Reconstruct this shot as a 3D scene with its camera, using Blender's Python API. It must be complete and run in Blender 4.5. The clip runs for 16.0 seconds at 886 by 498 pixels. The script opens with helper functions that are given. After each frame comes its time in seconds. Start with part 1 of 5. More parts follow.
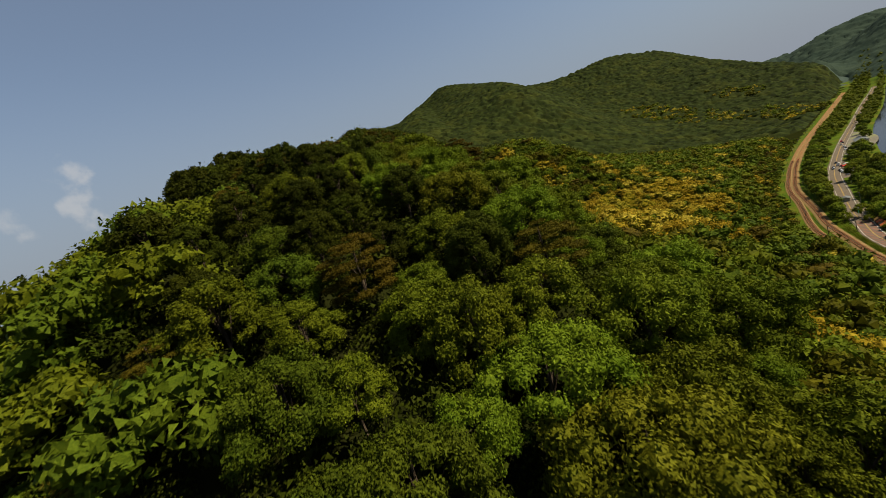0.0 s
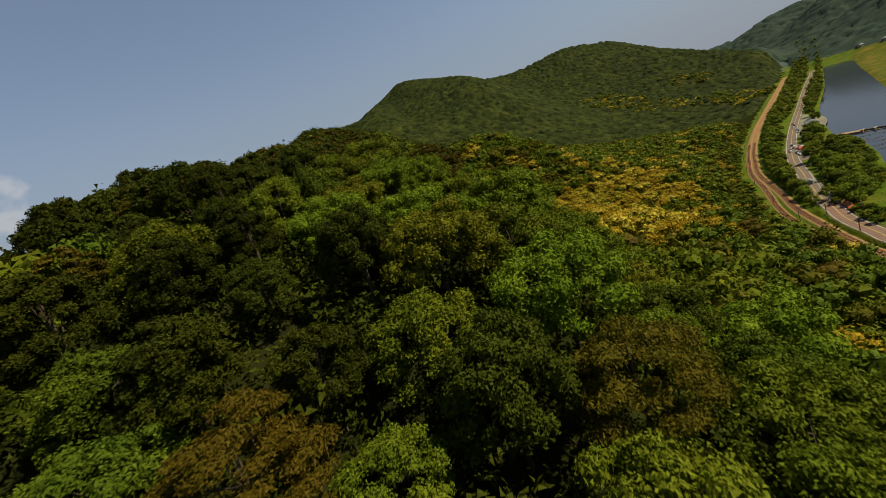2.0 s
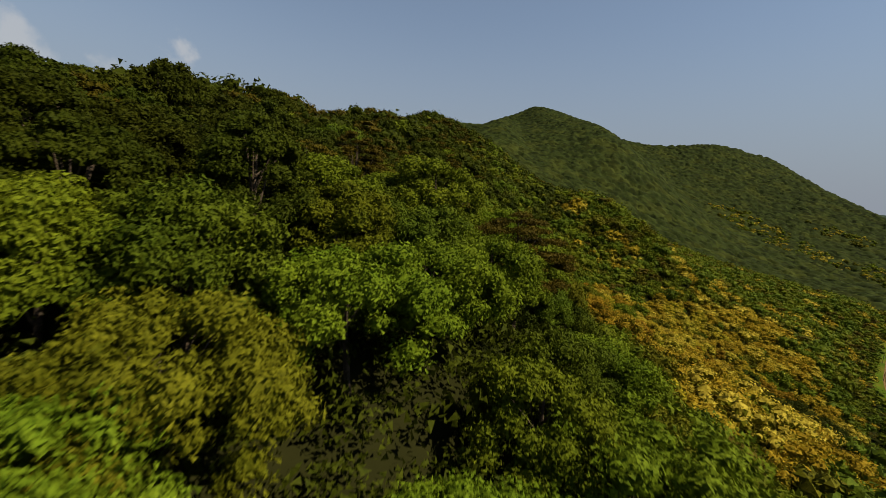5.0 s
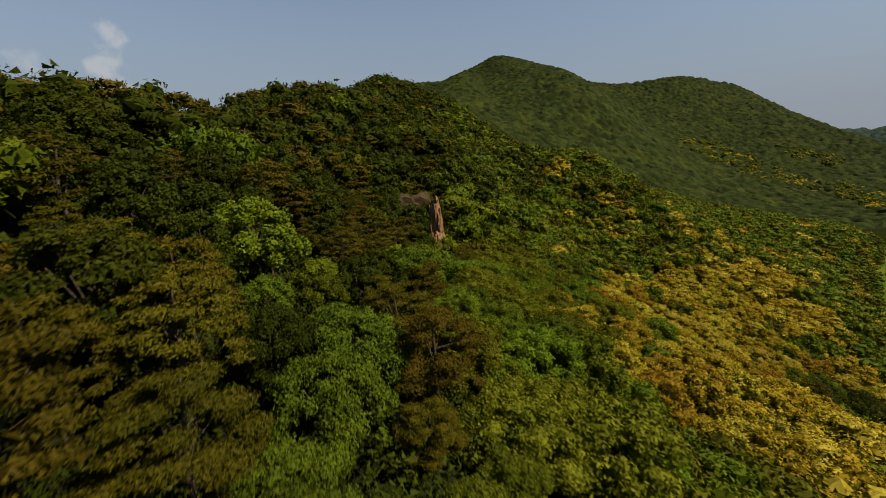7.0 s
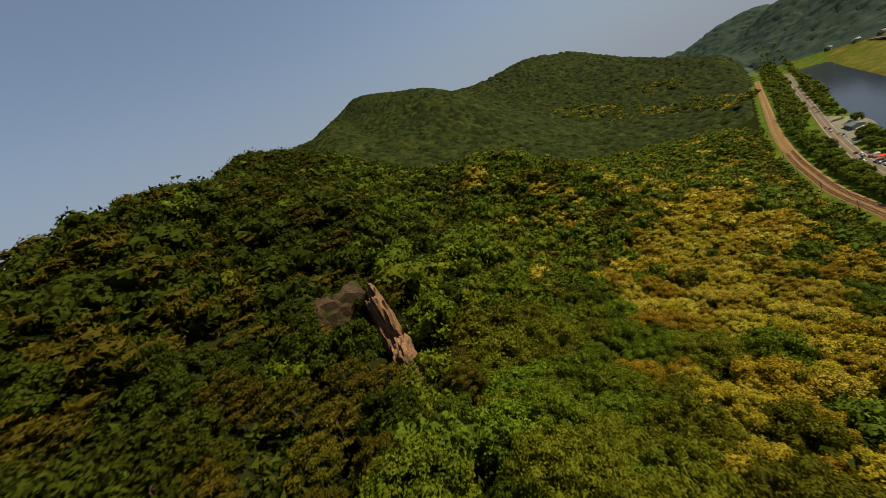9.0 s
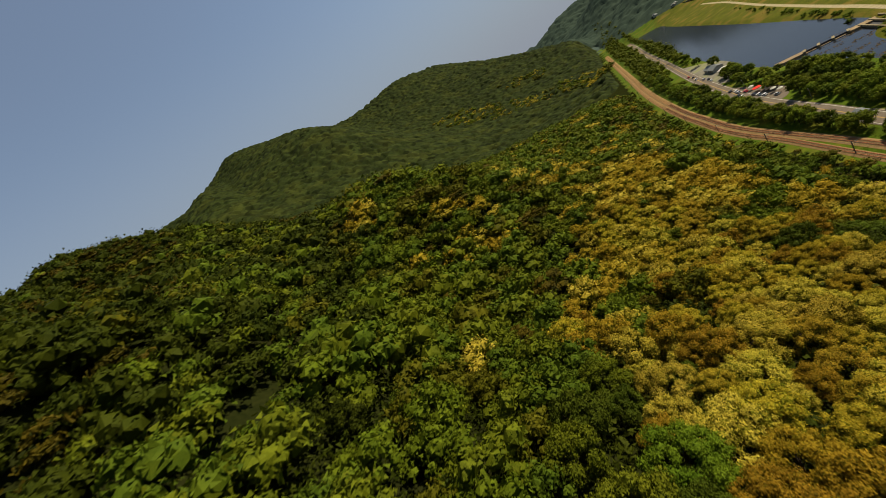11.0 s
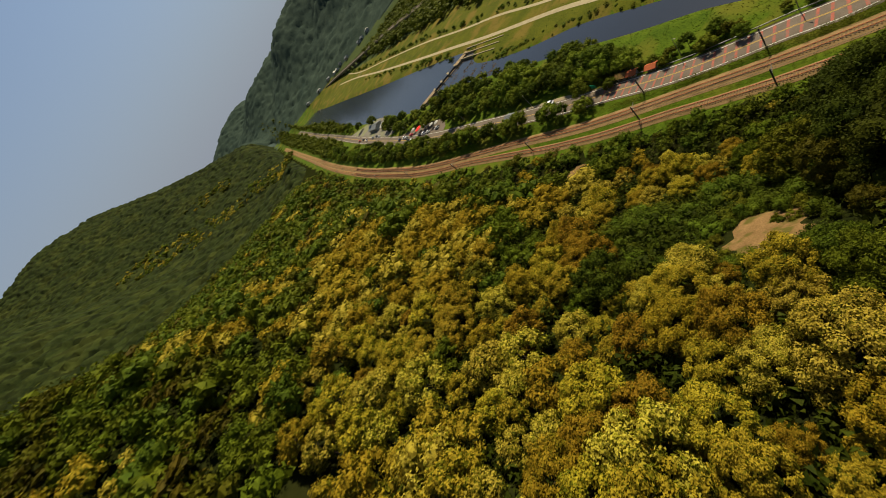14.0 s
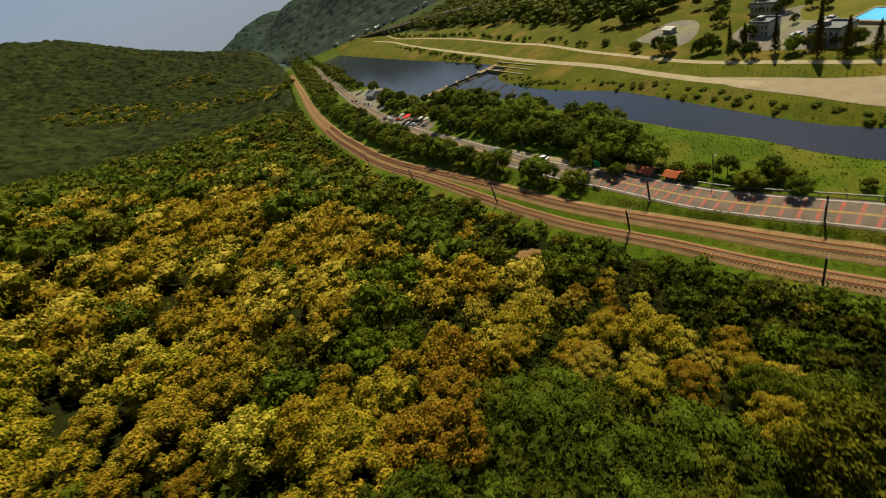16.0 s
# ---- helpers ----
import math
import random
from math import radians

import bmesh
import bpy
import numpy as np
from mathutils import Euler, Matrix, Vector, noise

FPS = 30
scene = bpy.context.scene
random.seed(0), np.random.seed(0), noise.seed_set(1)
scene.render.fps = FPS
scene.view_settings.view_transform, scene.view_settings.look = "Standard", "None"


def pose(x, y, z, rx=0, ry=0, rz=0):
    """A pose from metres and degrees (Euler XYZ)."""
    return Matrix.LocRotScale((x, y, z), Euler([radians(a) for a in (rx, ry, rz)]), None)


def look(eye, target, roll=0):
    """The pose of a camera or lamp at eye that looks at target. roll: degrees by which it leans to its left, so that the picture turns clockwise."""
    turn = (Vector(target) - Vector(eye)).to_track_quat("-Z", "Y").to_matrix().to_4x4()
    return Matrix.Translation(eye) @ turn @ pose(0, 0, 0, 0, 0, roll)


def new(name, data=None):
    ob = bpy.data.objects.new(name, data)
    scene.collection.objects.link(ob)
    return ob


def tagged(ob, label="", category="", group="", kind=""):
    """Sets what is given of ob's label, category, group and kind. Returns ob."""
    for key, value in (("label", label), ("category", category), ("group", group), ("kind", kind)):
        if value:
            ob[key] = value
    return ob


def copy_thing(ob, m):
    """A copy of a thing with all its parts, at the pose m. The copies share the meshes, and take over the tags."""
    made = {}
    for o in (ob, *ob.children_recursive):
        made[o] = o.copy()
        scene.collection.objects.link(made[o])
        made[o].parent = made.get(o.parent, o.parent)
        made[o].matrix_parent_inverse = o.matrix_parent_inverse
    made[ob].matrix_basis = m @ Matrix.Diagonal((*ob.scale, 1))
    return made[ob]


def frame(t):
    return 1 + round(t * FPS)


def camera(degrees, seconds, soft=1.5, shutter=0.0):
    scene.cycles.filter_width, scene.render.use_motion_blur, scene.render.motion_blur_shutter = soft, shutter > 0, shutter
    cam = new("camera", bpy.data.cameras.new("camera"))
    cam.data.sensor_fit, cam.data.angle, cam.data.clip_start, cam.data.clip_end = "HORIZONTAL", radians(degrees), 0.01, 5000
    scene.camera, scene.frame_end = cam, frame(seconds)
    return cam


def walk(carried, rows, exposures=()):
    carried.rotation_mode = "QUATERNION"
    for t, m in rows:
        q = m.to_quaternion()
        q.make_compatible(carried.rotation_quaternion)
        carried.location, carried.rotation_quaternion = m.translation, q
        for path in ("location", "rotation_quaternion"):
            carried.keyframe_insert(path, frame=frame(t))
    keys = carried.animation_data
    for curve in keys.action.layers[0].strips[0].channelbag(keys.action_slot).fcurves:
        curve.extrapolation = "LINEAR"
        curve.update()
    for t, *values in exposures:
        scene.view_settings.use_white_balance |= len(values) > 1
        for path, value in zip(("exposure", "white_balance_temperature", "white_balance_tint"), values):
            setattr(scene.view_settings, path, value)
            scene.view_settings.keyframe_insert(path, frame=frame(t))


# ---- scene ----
# ---------- camera ----------
cam = camera(94.87, 16.0, soft=0.9, shutter=0.2)
PATH = [
    (0.0, 0.00, 0.00, 97.74, 80.91, 18.95, -2.98),
    (0.5, -0.37, 4.67, 98.91, 79.73, 21.47, -6.50),
    (1.0, -0.24, 9.14, 99.82, 78.31, 22.25, -8.57),
    (1.5, 0.42, 13.50, 100.46, 78.13, 22.31, -8.84),
    (2.0, 1.37, 17.70, 100.96, 78.49, 21.48, -8.31),
    (2.5, 2.50, 21.89, 101.26, 79.77, 17.41, -5.92),
    (3.0, 3.65, 26.16, 101.74, 81.13, 10.21, -1.80),
    (3.5, 4.66, 30.39, 102.38, 82.10, 3.85, 1.54),
    (4.0, 5.04, 35.19, 103.14, 83.07, -0.88, 3.76),
    (4.5, 4.89, 39.88, 104.48, 82.58, -3.64, 4.73),
    (4.7, 4.68, 41.60, 104.93, 82.45, -4.17, 4.90),
    (6.8, 5.48, 79.06, 114.32, 77.42, 1.15, 1.51),
    (7.0, 4.52, 83.34, 114.99, 76.98, 2.62, 0.47),
    (7.5, 2.54, 93.92, 116.30, 76.52, 7.16, -2.74),
    (8.0, 1.52, 104.38, 117.26, 76.27, 13.08, -6.97),
    (8.5, 1.66, 114.53, 117.95, 77.41, 18.83, -11.04),
    (8.7, 2.04, 118.23, 118.16, 78.12, 20.91, -12.41),
    (10.8, 25.66, 167.45, 112.75, 73.21, 35.47, -28.86),
    (11.0, 28.83, 171.64, 111.69, 73.00, 36.82, -31.13),
    (11.5, 37.58, 181.38, 108.94, 69.61, 40.72, -38.88),
    (12.0, 46.81, 190.11, 105.59, 64.73, 43.30, -48.43),
    (12.5, 56.79, 197.05, 101.72, 61.40, 44.40, -56.90),
    (13.0, 67.24, 202.61, 97.23, 58.19, 45.01, -65.15),
    (13.5, 77.75, 206.95, 92.06, 52.11, 45.87, -75.93),
    (14.0, 87.81, 209.55, 86.90, 45.07, 46.25, -88.19),
    (14.5, 97.41, 210.90, 81.58, 40.01, 44.73, -98.37),
    (15.0, 106.92, 210.76, 75.83, 41.74, 39.57, -96.79),
    (15.5, 115.77, 210.60, 69.93, 48.69, 30.90, -84.45),
    (16.0, 124.33, 210.45, 64.49, 54.58, 22.75, -72.58),
]
walk(cam, [(t, pose(x, y, z, rx, ry, rz)) for t, x, y, z, rx, ry, rz in PATH], [(0.0, 0.72, 6600, 10), (16.0, 0.72, 6600, 10)])

# ---------- sky, sun, exposure ----------
SUN_AZ, SUN_EL = radians(104), radians(48)      # azimuth clockwise from +y
world = bpy.data.worlds.new("sky")
scene.world = world
world.use_nodes = True
wn, wl = world.node_tree.nodes, world.node_tree.links
sky = wn.new("ShaderNodeTexSky")
sky.sky_type, sky.sun_disc = "NISHITA", False
sky.sun_elevation, sky.sun_rotation = SUN_EL, SUN_AZ
sky.air_density, sky.dust_density, sky.ozone_density = 1.15, 0.15, 1.2
wco, wno = wn.new("ShaderNodeTexCoord"), wn.new("ShaderNodeTexNoise")
wno.inputs["Scale"].default_value, wno.inputs["Detail"].default_value = 14, 7
wl.new(wco.outputs["Generated"], wno.inputs["Vector"])
# pale summer haze towards the horizon, the same all round
wsep, whaze, wmix = wn.new("ShaderNodeSeparateXYZ"), wn.new("ShaderNodeMapRange"), wn.new("ShaderNodeMixRGB")
whaze.interpolation_type = "SMOOTHSTEP"
for k, value in enumerate((0.0, 0.42, 0.97, 0.3)):
    whaze.inputs[k + 1].default_value = value
wl.new(wco.outputs["Generated"], wsep.inputs[0])
wl.new(wsep.outputs[2], whaze.inputs[0])
wl.new(whaze.outputs[0], wmix.inputs[0])
wl.new(sky.outputs[0], wmix.inputs[1])
wmix.inputs[2].default_value = (2.45, 2.82, 3.45, 1)
sky_colour = wmix.outputs[0]
# a few small cumulus puffs: azimuth, elevation, radius in degrees
for az, el, size in ((-37, 11.0, 2.0), (-43.5, 10.0, 2.4), (-44.5, 18.5, 2.4), (-51, 11, 2.8)):
    az, el = radians(az), radians(el)
    sub, ln, ad, rg, mx = (wn.new(k) for k in ("ShaderNodeVectorMath", "ShaderNodeVectorMath", "ShaderNodeMath", "ShaderNodeMapRange", "ShaderNodeMixRGB"))
    sub.operation, ln.operation, ad.operation = "SUBTRACT", "LENGTH", "MULTIPLY_ADD"
    sub.inputs[1].default_value = (math.sin(az) * math.cos(el), math.cos(az) * math.cos(el), math.sin(el))
    wl.new(wco.outputs["Generated"], sub.inputs[0])
    wl.new(sub.outputs["Vector"], ln.inputs[0])
    wl.new(wno.outputs[0], ad.inputs[0])
    ad.inputs[1].default_value = -0.22
    wl.new(ln.outputs["Value"], ad.inputs[2])
    rg.interpolation_type = "SMOOTHSTEP"
    for k, value in enumerate((radians(size) - 0.11, radians(size) * 0.1 - 0.11, 0.0, 0.42)):
        rg.inputs[k + 1].default_value = value
    wl.new(ad.outputs[0], rg.inputs[0])
    wl.new(rg.outputs[0], mx.inputs[0])
    wl.new(sky_colour, mx.inputs[1])
    mx.inputs[2].default_value = (6.2, 6.0, 5.8, 1)
    sky_colour = mx.outputs[0]
wl.new(sky_colour, wn["Background"].inputs[0])
wn["Background"].inputs[1].default_value = 0.063
sun_data = bpy.data.lights.new("sun", "SUN")
sun_data.energy, sun_data.angle, sun_data.color = 5.0, radians(0.6), (1.0, 0.89, 0.68)
sun = new("sun", sun_data)
toward = Vector((math.sin(SUN_AZ) * math.cos(SUN_EL), math.cos(SUN_AZ) * math.cos(SUN_EL), math.sin(SUN_EL)))
sun.matrix_world = look(toward * 500, (0, 0, 0))


# ---------- materials ----------
def material(name, low, high, scale=1.0, rough=0.9, bump=0.0, fine=8.0, third=None, coords="Object", gloss=0.03,
             translucent=0.0, per_piece=0.0, metal=0.0, hue=0.0, cells=0.0):
    """Noise at two scales between two colours, with relief. third: (colour, scale, amount) patches."""
    m = bpy.data.materials.new(name)
    m.use_nodes = True
    n, l = m.node_tree.nodes, m.node_tree.links
    b = n["Principled BSDF"]
    tc = n.new("ShaderNodeNewGeometry" if coords == "Position" else "ShaderNodeTexCoord")
    pos = tc.outputs[coords]
    na, nb = n.new("ShaderNodeTexNoise"), n.new("ShaderNodeTexNoise")
    na.inputs["Scale"].default_value, nb.inputs["Scale"].default_value = scale, scale * fine
    na.inputs["Detail"].default_value = nb.inputs["Detail"].default_value = 4
    for k in (na, nb):
        l.new(pos, k.inputs["Vector"])
    add = n.new("ShaderNodeMath")
    add.operation = "MULTIPLY_ADD"
    add.inputs[1].default_value = 0.5
    half = n.new("ShaderNodeMath")
    half.operation = "MULTIPLY"
    half.inputs[1].default_value = 0.5
    l.new(nb.outputs[0], half.inputs[0])
    l.new(na.outputs[0], add.inputs[0])
    l.new(half.outputs[0], add.inputs[2])
    ramp = n.new("ShaderNodeValToRGB")
    ramp.color_ramp.elements[0].position, ramp.color_ramp.elements[1].position = 0.36, 0.64
    ramp.color_ramp.elements[0].color, ramp.color_ramp.elements[1].color = (*low, 1), (*high, 1)
    l.new(add.outputs[0], ramp.inputs[0])
    out = ramp.outputs[0]
    if third:
        colour, s3, amount = third
        nc = n.new("ShaderNodeTexNoise")
        nc.inputs["Scale"].default_value = s3
        nc.inputs["Detail"].default_value = 6
        l.new(pos, nc.inputs["Vector"])
        r3 = n.new("ShaderNodeValToRGB")
        r3.color_ramp.elements[0].position, r3.color_ramp.elements[1].position = 0.5, 0.62
        r3.color_ramp.elements[0].color, r3.color_ramp.elements[1].color = (0, 0, 0, 1), (amount, amount, amount, 1)
        l.new(nc.outputs[0], r3.inputs[0])
        mix = n.new("ShaderNodeMixRGB")
        mix.inputs[2].default_value = (*colour, 1)
        l.new(r3.outputs[0], mix.inputs[0])
        l.new(out, mix.inputs[1])
        out = mix.outputs[0]
    if cells:
        # crowns of different tint, cells metres across
        vo, cr, cm = n.new("ShaderNodeTexVoronoi"), n.new("ShaderNodeMapRange"), n.new("ShaderNodeHueSaturation")
        vo.inputs["Scale"].default_value = 1 / cells
        l.new(pos, vo.inputs["Vector"])
        cr.inputs[3].default_value, cr.inputs[4].default_value = 0.55, 1.5
        sp = n.new("ShaderNodeSeparateColor")
        l.new(vo.outputs["Color"], sp.inputs[0])
        l.new(sp.outputs[0], cr.inputs[0])
        l.new(cr.outputs[0], cm.inputs["Value"])
        l.new(out, cm.inputs["Color"])
        out = cm.outputs[0]
    if per_piece:
        geo = n.new("ShaderNodeNewGeometry")
        inf = n.new("ShaderNodeObjectInfo")
        s = n.new("ShaderNodeMath")
        s.operation = "ADD"
        l.new(geo.outputs["Random Per Island"], s.inputs[0])
        l.new(inf.outputs["Random"], s.inputs[1])
        mr = n.new("ShaderNodeMapRange")
        mr.inputs[1].default_value, mr.inputs[2].default_value = 0, 2
        mr.inputs[3].default_value, mr.inputs[4].default_value = 1 - per_piece, 1 + per_piece
        l.new(s.outputs[0], mr.inputs[0])
        hs = n.new("ShaderNodeHueSaturation")
        l.new(mr.outputs[0], hs.inputs["Value"])
        l.new(out, hs.inputs["Color"])
        if hue:
            mh = n.new("ShaderNodeMapRange")
            mh.inputs[3].default_value, mh.inputs[4].default_value = 0.5 - hue, 0.5 + hue
            l.new(inf.outputs["Random"], mh.inputs[0])
            l.new(mh.outputs[0], hs.inputs["Hue"])
        out = hs.outputs[0]
    l.new(out, b.inputs["Base Color"])
    b.inputs["Roughness"].default_value, b.inputs["Metallic"].default_value = rough, metal
    b.inputs["Specular IOR Level"].default_value = gloss
    if bump:
        bp = n.new("ShaderNodeBump")
        bp.inputs["Strength"].default_value = bump
        bp.inputs["Distance"].default_value = 0.1
        l.new(nb.outputs[0], bp.inputs["Height"])
        l.new(bp.outputs[0], b.inputs["Normal"])
    if translucent:
        tr, ms = n.new("ShaderNodeBsdfTranslucent"), n.new("ShaderNodeMixShader")
        ms.inputs[0].default_value = translucent
        l.new(out, tr.inputs[0])
        l.new(b.outputs[0], ms.inputs[1])
        l.new(tr.outputs[0], ms.inputs[2])
        l.new(ms.outputs[0], n["Material Output"].inputs[0])
    return m


# Near-black floor: the shade under the crowns is part of this colour.
M_GROUND = material("shaded_forest_floor", (0.0080, 0.0105, 0.0025), (0.0150, 0.0170, 0.0040), 0.05, 0.95, 0.6, 20, ((0.016, 0.015, 0.005), 0.03, 0.6), gloss=0.0)
M_GRASS = material("meadow_grass", (0.034, 0.044, 0.0024), (0.076, 0.077, 0.0050), 0.08, 0.9, 0.7, 14, ((0.125, 0.085, 0.016), 0.045, 0.7))
M_MEADOW = material("lush_meadow", (0.0270, 0.0500, 0.0024), (0.0640, 0.0950, 0.0048), 0.10, 0.9, 0.8, 14, ((0.095, 0.085, 0.010), 0.06, 0.6))
M_OAK = material("oak_leaf", (0.042, 0.060, 0.0034), (0.100, 0.114, 0.0062), 0.3, 0.6, 0.5, 30, coords="Position", translucent=0.12, gloss=0.02, per_piece=0.5, hue=0.012)
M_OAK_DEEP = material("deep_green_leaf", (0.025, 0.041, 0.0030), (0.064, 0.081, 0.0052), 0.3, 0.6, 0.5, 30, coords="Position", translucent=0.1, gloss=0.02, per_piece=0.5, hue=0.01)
M_OAK_OLIVE = material("olive_leaf", (0.049, 0.056, 0.0032), (0.104, 0.101, 0.0060), 0.3, 0.6, 0.5, 30, coords="Position", translucent=0.12, gloss=0.02, per_piece=0.5, hue=0.01)
M_OAK_FRESH = material("fresh_green_leaf", (0.044, 0.072, 0.0036), (0.098, 0.125, 0.0070), 0.3, 0.6, 0.5, 30, coords="Position", translucent=0.15, gloss=0.02, per_piece=0.45, hue=0.01)
M_CHESTNUT = material("chestnut_leaf", (0.066, 0.072, 0.0044), (0.148, 0.130, 0.0068), 0.3, 0.6, 0.5, 30, coords="Position", translucent=0.12, gloss=0.02, per_piece=0.45, hue=0.012)
M_RUST_LEAF = material("rusty_chestnut_leaf", (0.078, 0.066, 0.0038), (0.155, 0.112, 0.0064), 0.3, 0.6, 0.5, 30, coords="Position", translucent=0.12, gloss=0.02, per_piece=0.45, hue=0.012)
M_CREAM = material("cream_blossom", (0.25, 0.190, 0.014), (0.47, 0.375, 0.046), 0.4, 0.7, 0.5, 30, coords="Position", translucent=0.3, per_piece=0.2, hue=0.01)
M_BLOOM = material("golden_blossom", (0.195, 0.140, 0.008), (0.40, 0.295, 0.022), 0.4, 0.7, 0.5, 30, coords="Position", translucent=0.3, per_piece=0.2, hue=0.012)
M_RUST = material("withered_blossom", (0.155, 0.098, 0.006), (0.32, 0.205, 0.014), 0.4, 0.7, 0.5, 30, coords="Position", translucent=0.3, per_piece=0.2, hue=0.012)
M_PINE = material("pine_needle", (0.030, 0.030, 0.0022), (0.078, 0.058, 0.0042), 0.12, 0.6, 0.5, 50, coords="Position", translucent=0.15, per_piece=0.3, hue=0.015)
M_RIVER = material("riverside_leaf", (0.045, 0.068, 0.005), (0.105, 0.125, 0.009), 0.09, 0.6, 0.5, 40, coords="Position", translucent=0.3, gloss=0.02, per_piece=0.3, hue=0.02)
M_WILLOW = material("willow_leaf", (0.075, 0.105, 0.007), (0.155, 0.180, 0.013), 0.3, 0.6, 0.5, 30, coords="Position", translucent=0.2, gloss=0.02, per_piece=0.35, hue=0.015)
M_FAR_LEAF = material("mountain_leaf", (0.0085, 0.0130, 0.0030), (0.0185, 0.0245, 0.0052), 0.06, 0.9, 0.9, 5, coords="Position", gloss=0.02, third=((0.034, 0.038, 0.006), 0.022, 0.35), cells=9.0)
# Blue-green base colour: the haze in front of the far hills is mixed in.
M_FAR_HILL = material("haze_tinted_hill", (0.028, 0.044, 0.038), (0.046, 0.064, 0.052), 0.02, 0.95, 0.5, 8)
M_BARK = material("bark", (0.030, 0.023, 0.016), (0.085, 0.064, 0.044), 2.0, 0.95, 0.6)
M_FAR = material("far_woods", (0.026, 0.040, 0.011), (0.046, 0.060, 0.016), 0.02, 0.95, 0.8, 9)
M_BALLAST = material("ballast", (0.125, 0.080, 0.032), (0.215, 0.140, 0.060), 0.3, 0.95, 0.6, 30)
M_ASPHALT = material("asphalt", (0.090, 0.072, 0.053), (0.130, 0.105, 0.078), 0.3, 0.9, 0.3, 30)
M_CONCRETE = material("concrete", (0.1680, 0.1365, 0.0819), (0.2380, 0.1960, 0.1197), 0.25, 0.9, 0.2, 20)
M_DIRT = material("bare_dirt", (0.100, 0.058, 0.022), (0.175, 0.105, 0.042), 0.4, 0.95, 0.8, 9, ((0.060, 0.055, 0.010), 0.45, 0.9))


def water_material():
    m = bpy.data.materials.new("river_water")
    m.use_nodes = True
    n, l = m.node_tree.nodes, m.node_tree.links
    b = n["Principled BSDF"]
    b.inputs["Base Color"].default_value = (0.012, 0.014, 0.018, 1)
    b.inputs["Roughness"].default_value = 0.12
    b.inputs["Specular IOR Level"].default_value = 0.35
    no, bp = n.new("ShaderNodeTexNoise"), n.new("ShaderNodeBump")
    tc = n.new("ShaderNodeTexCoord")
    no.inputs["Scale"].default_value = 0.6
    no.inputs["Detail"].default_value = 5
    bp.inputs["Strength"].default_value, bp.inputs["Distance"].default_value = 0.12, 0.2
    l.new(tc.outputs["Object"], no.inputs["Vector"])
    l.new(no.outputs[0], bp.inputs["Height"])
    l.new(bp.outputs[0], b.inputs["Normal"])
    return m


M_WATER = water_material()
M_WEED = material("water_weed", (0.040, 0.026, 0.010), (0.085, 0.055, 0.020), 0.2, 0.9, 0.2, 10, coords="Position", per_piece=0.4)


# ---------- mesh helpers ----------
def mesh_from(name, verts, faces, mats, index=None, smooth=False):
    """A mesh from arrays; all faces have the same number of corners."""
    verts, faces = np.asarray(verts, np.float32), np.asarray(faces, np.int32)
    me = bpy.data.meshes.new(name)
    k = faces.shape[1]
    me.vertices.add(len(verts))
    me.vertices.foreach_set("co", verts.ravel())
    me.loops.add(faces.size)
    me.loops.foreach_set("vertex_index", faces.ravel())
    me.polygons.add(len(faces))
    me.polygons.foreach_set("loop_start", np.arange(0, faces.size, k, dtype=np.int32))
    if index is not None:
        me.polygons.foreach_set("material_index", np.asarray(index, np.int32))
    me.polygons.foreach_set("use_smooth", np.full(len(faces), smooth))
    for m in mats if isinstance(mats, (list, tuple)) else [mats]:
        me.materials.append(m)
    me.update(calc_edges=True)
    return me


def spline(points, step=4.0):
    """A smooth line through plan points, resampled at even steps."""
    p = np.asarray(points, float)
    p = np.vstack([2 * p[0] - p[1], p, 2 * p[-1] - p[-2]])
    out = []
    for i in range(1, len(p) - 2):
        a, b, c, d = p[i - 1:i + 3]
        for t in np.linspace(0, 1, max(3, int(np.linalg.norm(c - b) / step)), endpoint=False)[:, None]:
            out.append((0.5 * (2 * b + (c - a) * t + (2 * a - 5 * b + 4 * c - d) * t ** 2 + (3 * b - a - 3 * c + d) * t ** 3)).ravel())
    out.append(p[-2])
    out = np.array(out)
    s = np.concatenate([[0], np.cumsum(np.linalg.norm(np.diff(out, axis=0), axis=1))])
    u = np.arange(0, s[-1], step)
    return np.stack([np.interp(u, s, out[:, k]) for k in range(out.shape[1])], 1)


def side(line, off):
    """The line moved sideways, to its right for plus."""
    d = np.gradient(line[:, :2], axis=0)
    d /= np.linalg.norm(d, axis=1)[:, None]
    return line[:, :2] + np.stack([d[:, 1], -d[:, 0]], 1) * np.asarray(off).reshape(-1, 1) if np.ndim(off) else line[:, :2] + np.stack([d[:, 1], -d[:, 0]], 1) * off


def distance(x, y, line):
    """Distance from points to a line in plan, and on which side (plus: to its right)."""
    x, y = np.ravel(x), np.ravel(y)
    best, sign = np.full(x.shape, 1e9), np.ones(x.shape)
    for a, b in zip(line[:-1], line[1:]):
        d = b[:2] - a[:2]
        t = np.clip(((x - a[0]) * d[0] + (y - a[1]) * d[1]) / (d @ d), 0, 1)
        ex, ey = x - a[0] - t * d[0], y - a[1] - t * d[1]
        q = np.hypot(ex, ey)
        near = q < best
        best = np.where(near, q, best)
        sign = np.where(near, np.where(ex * d[1] - ey * d[0] >= 0, 1, -1), sign)
    return best, sign


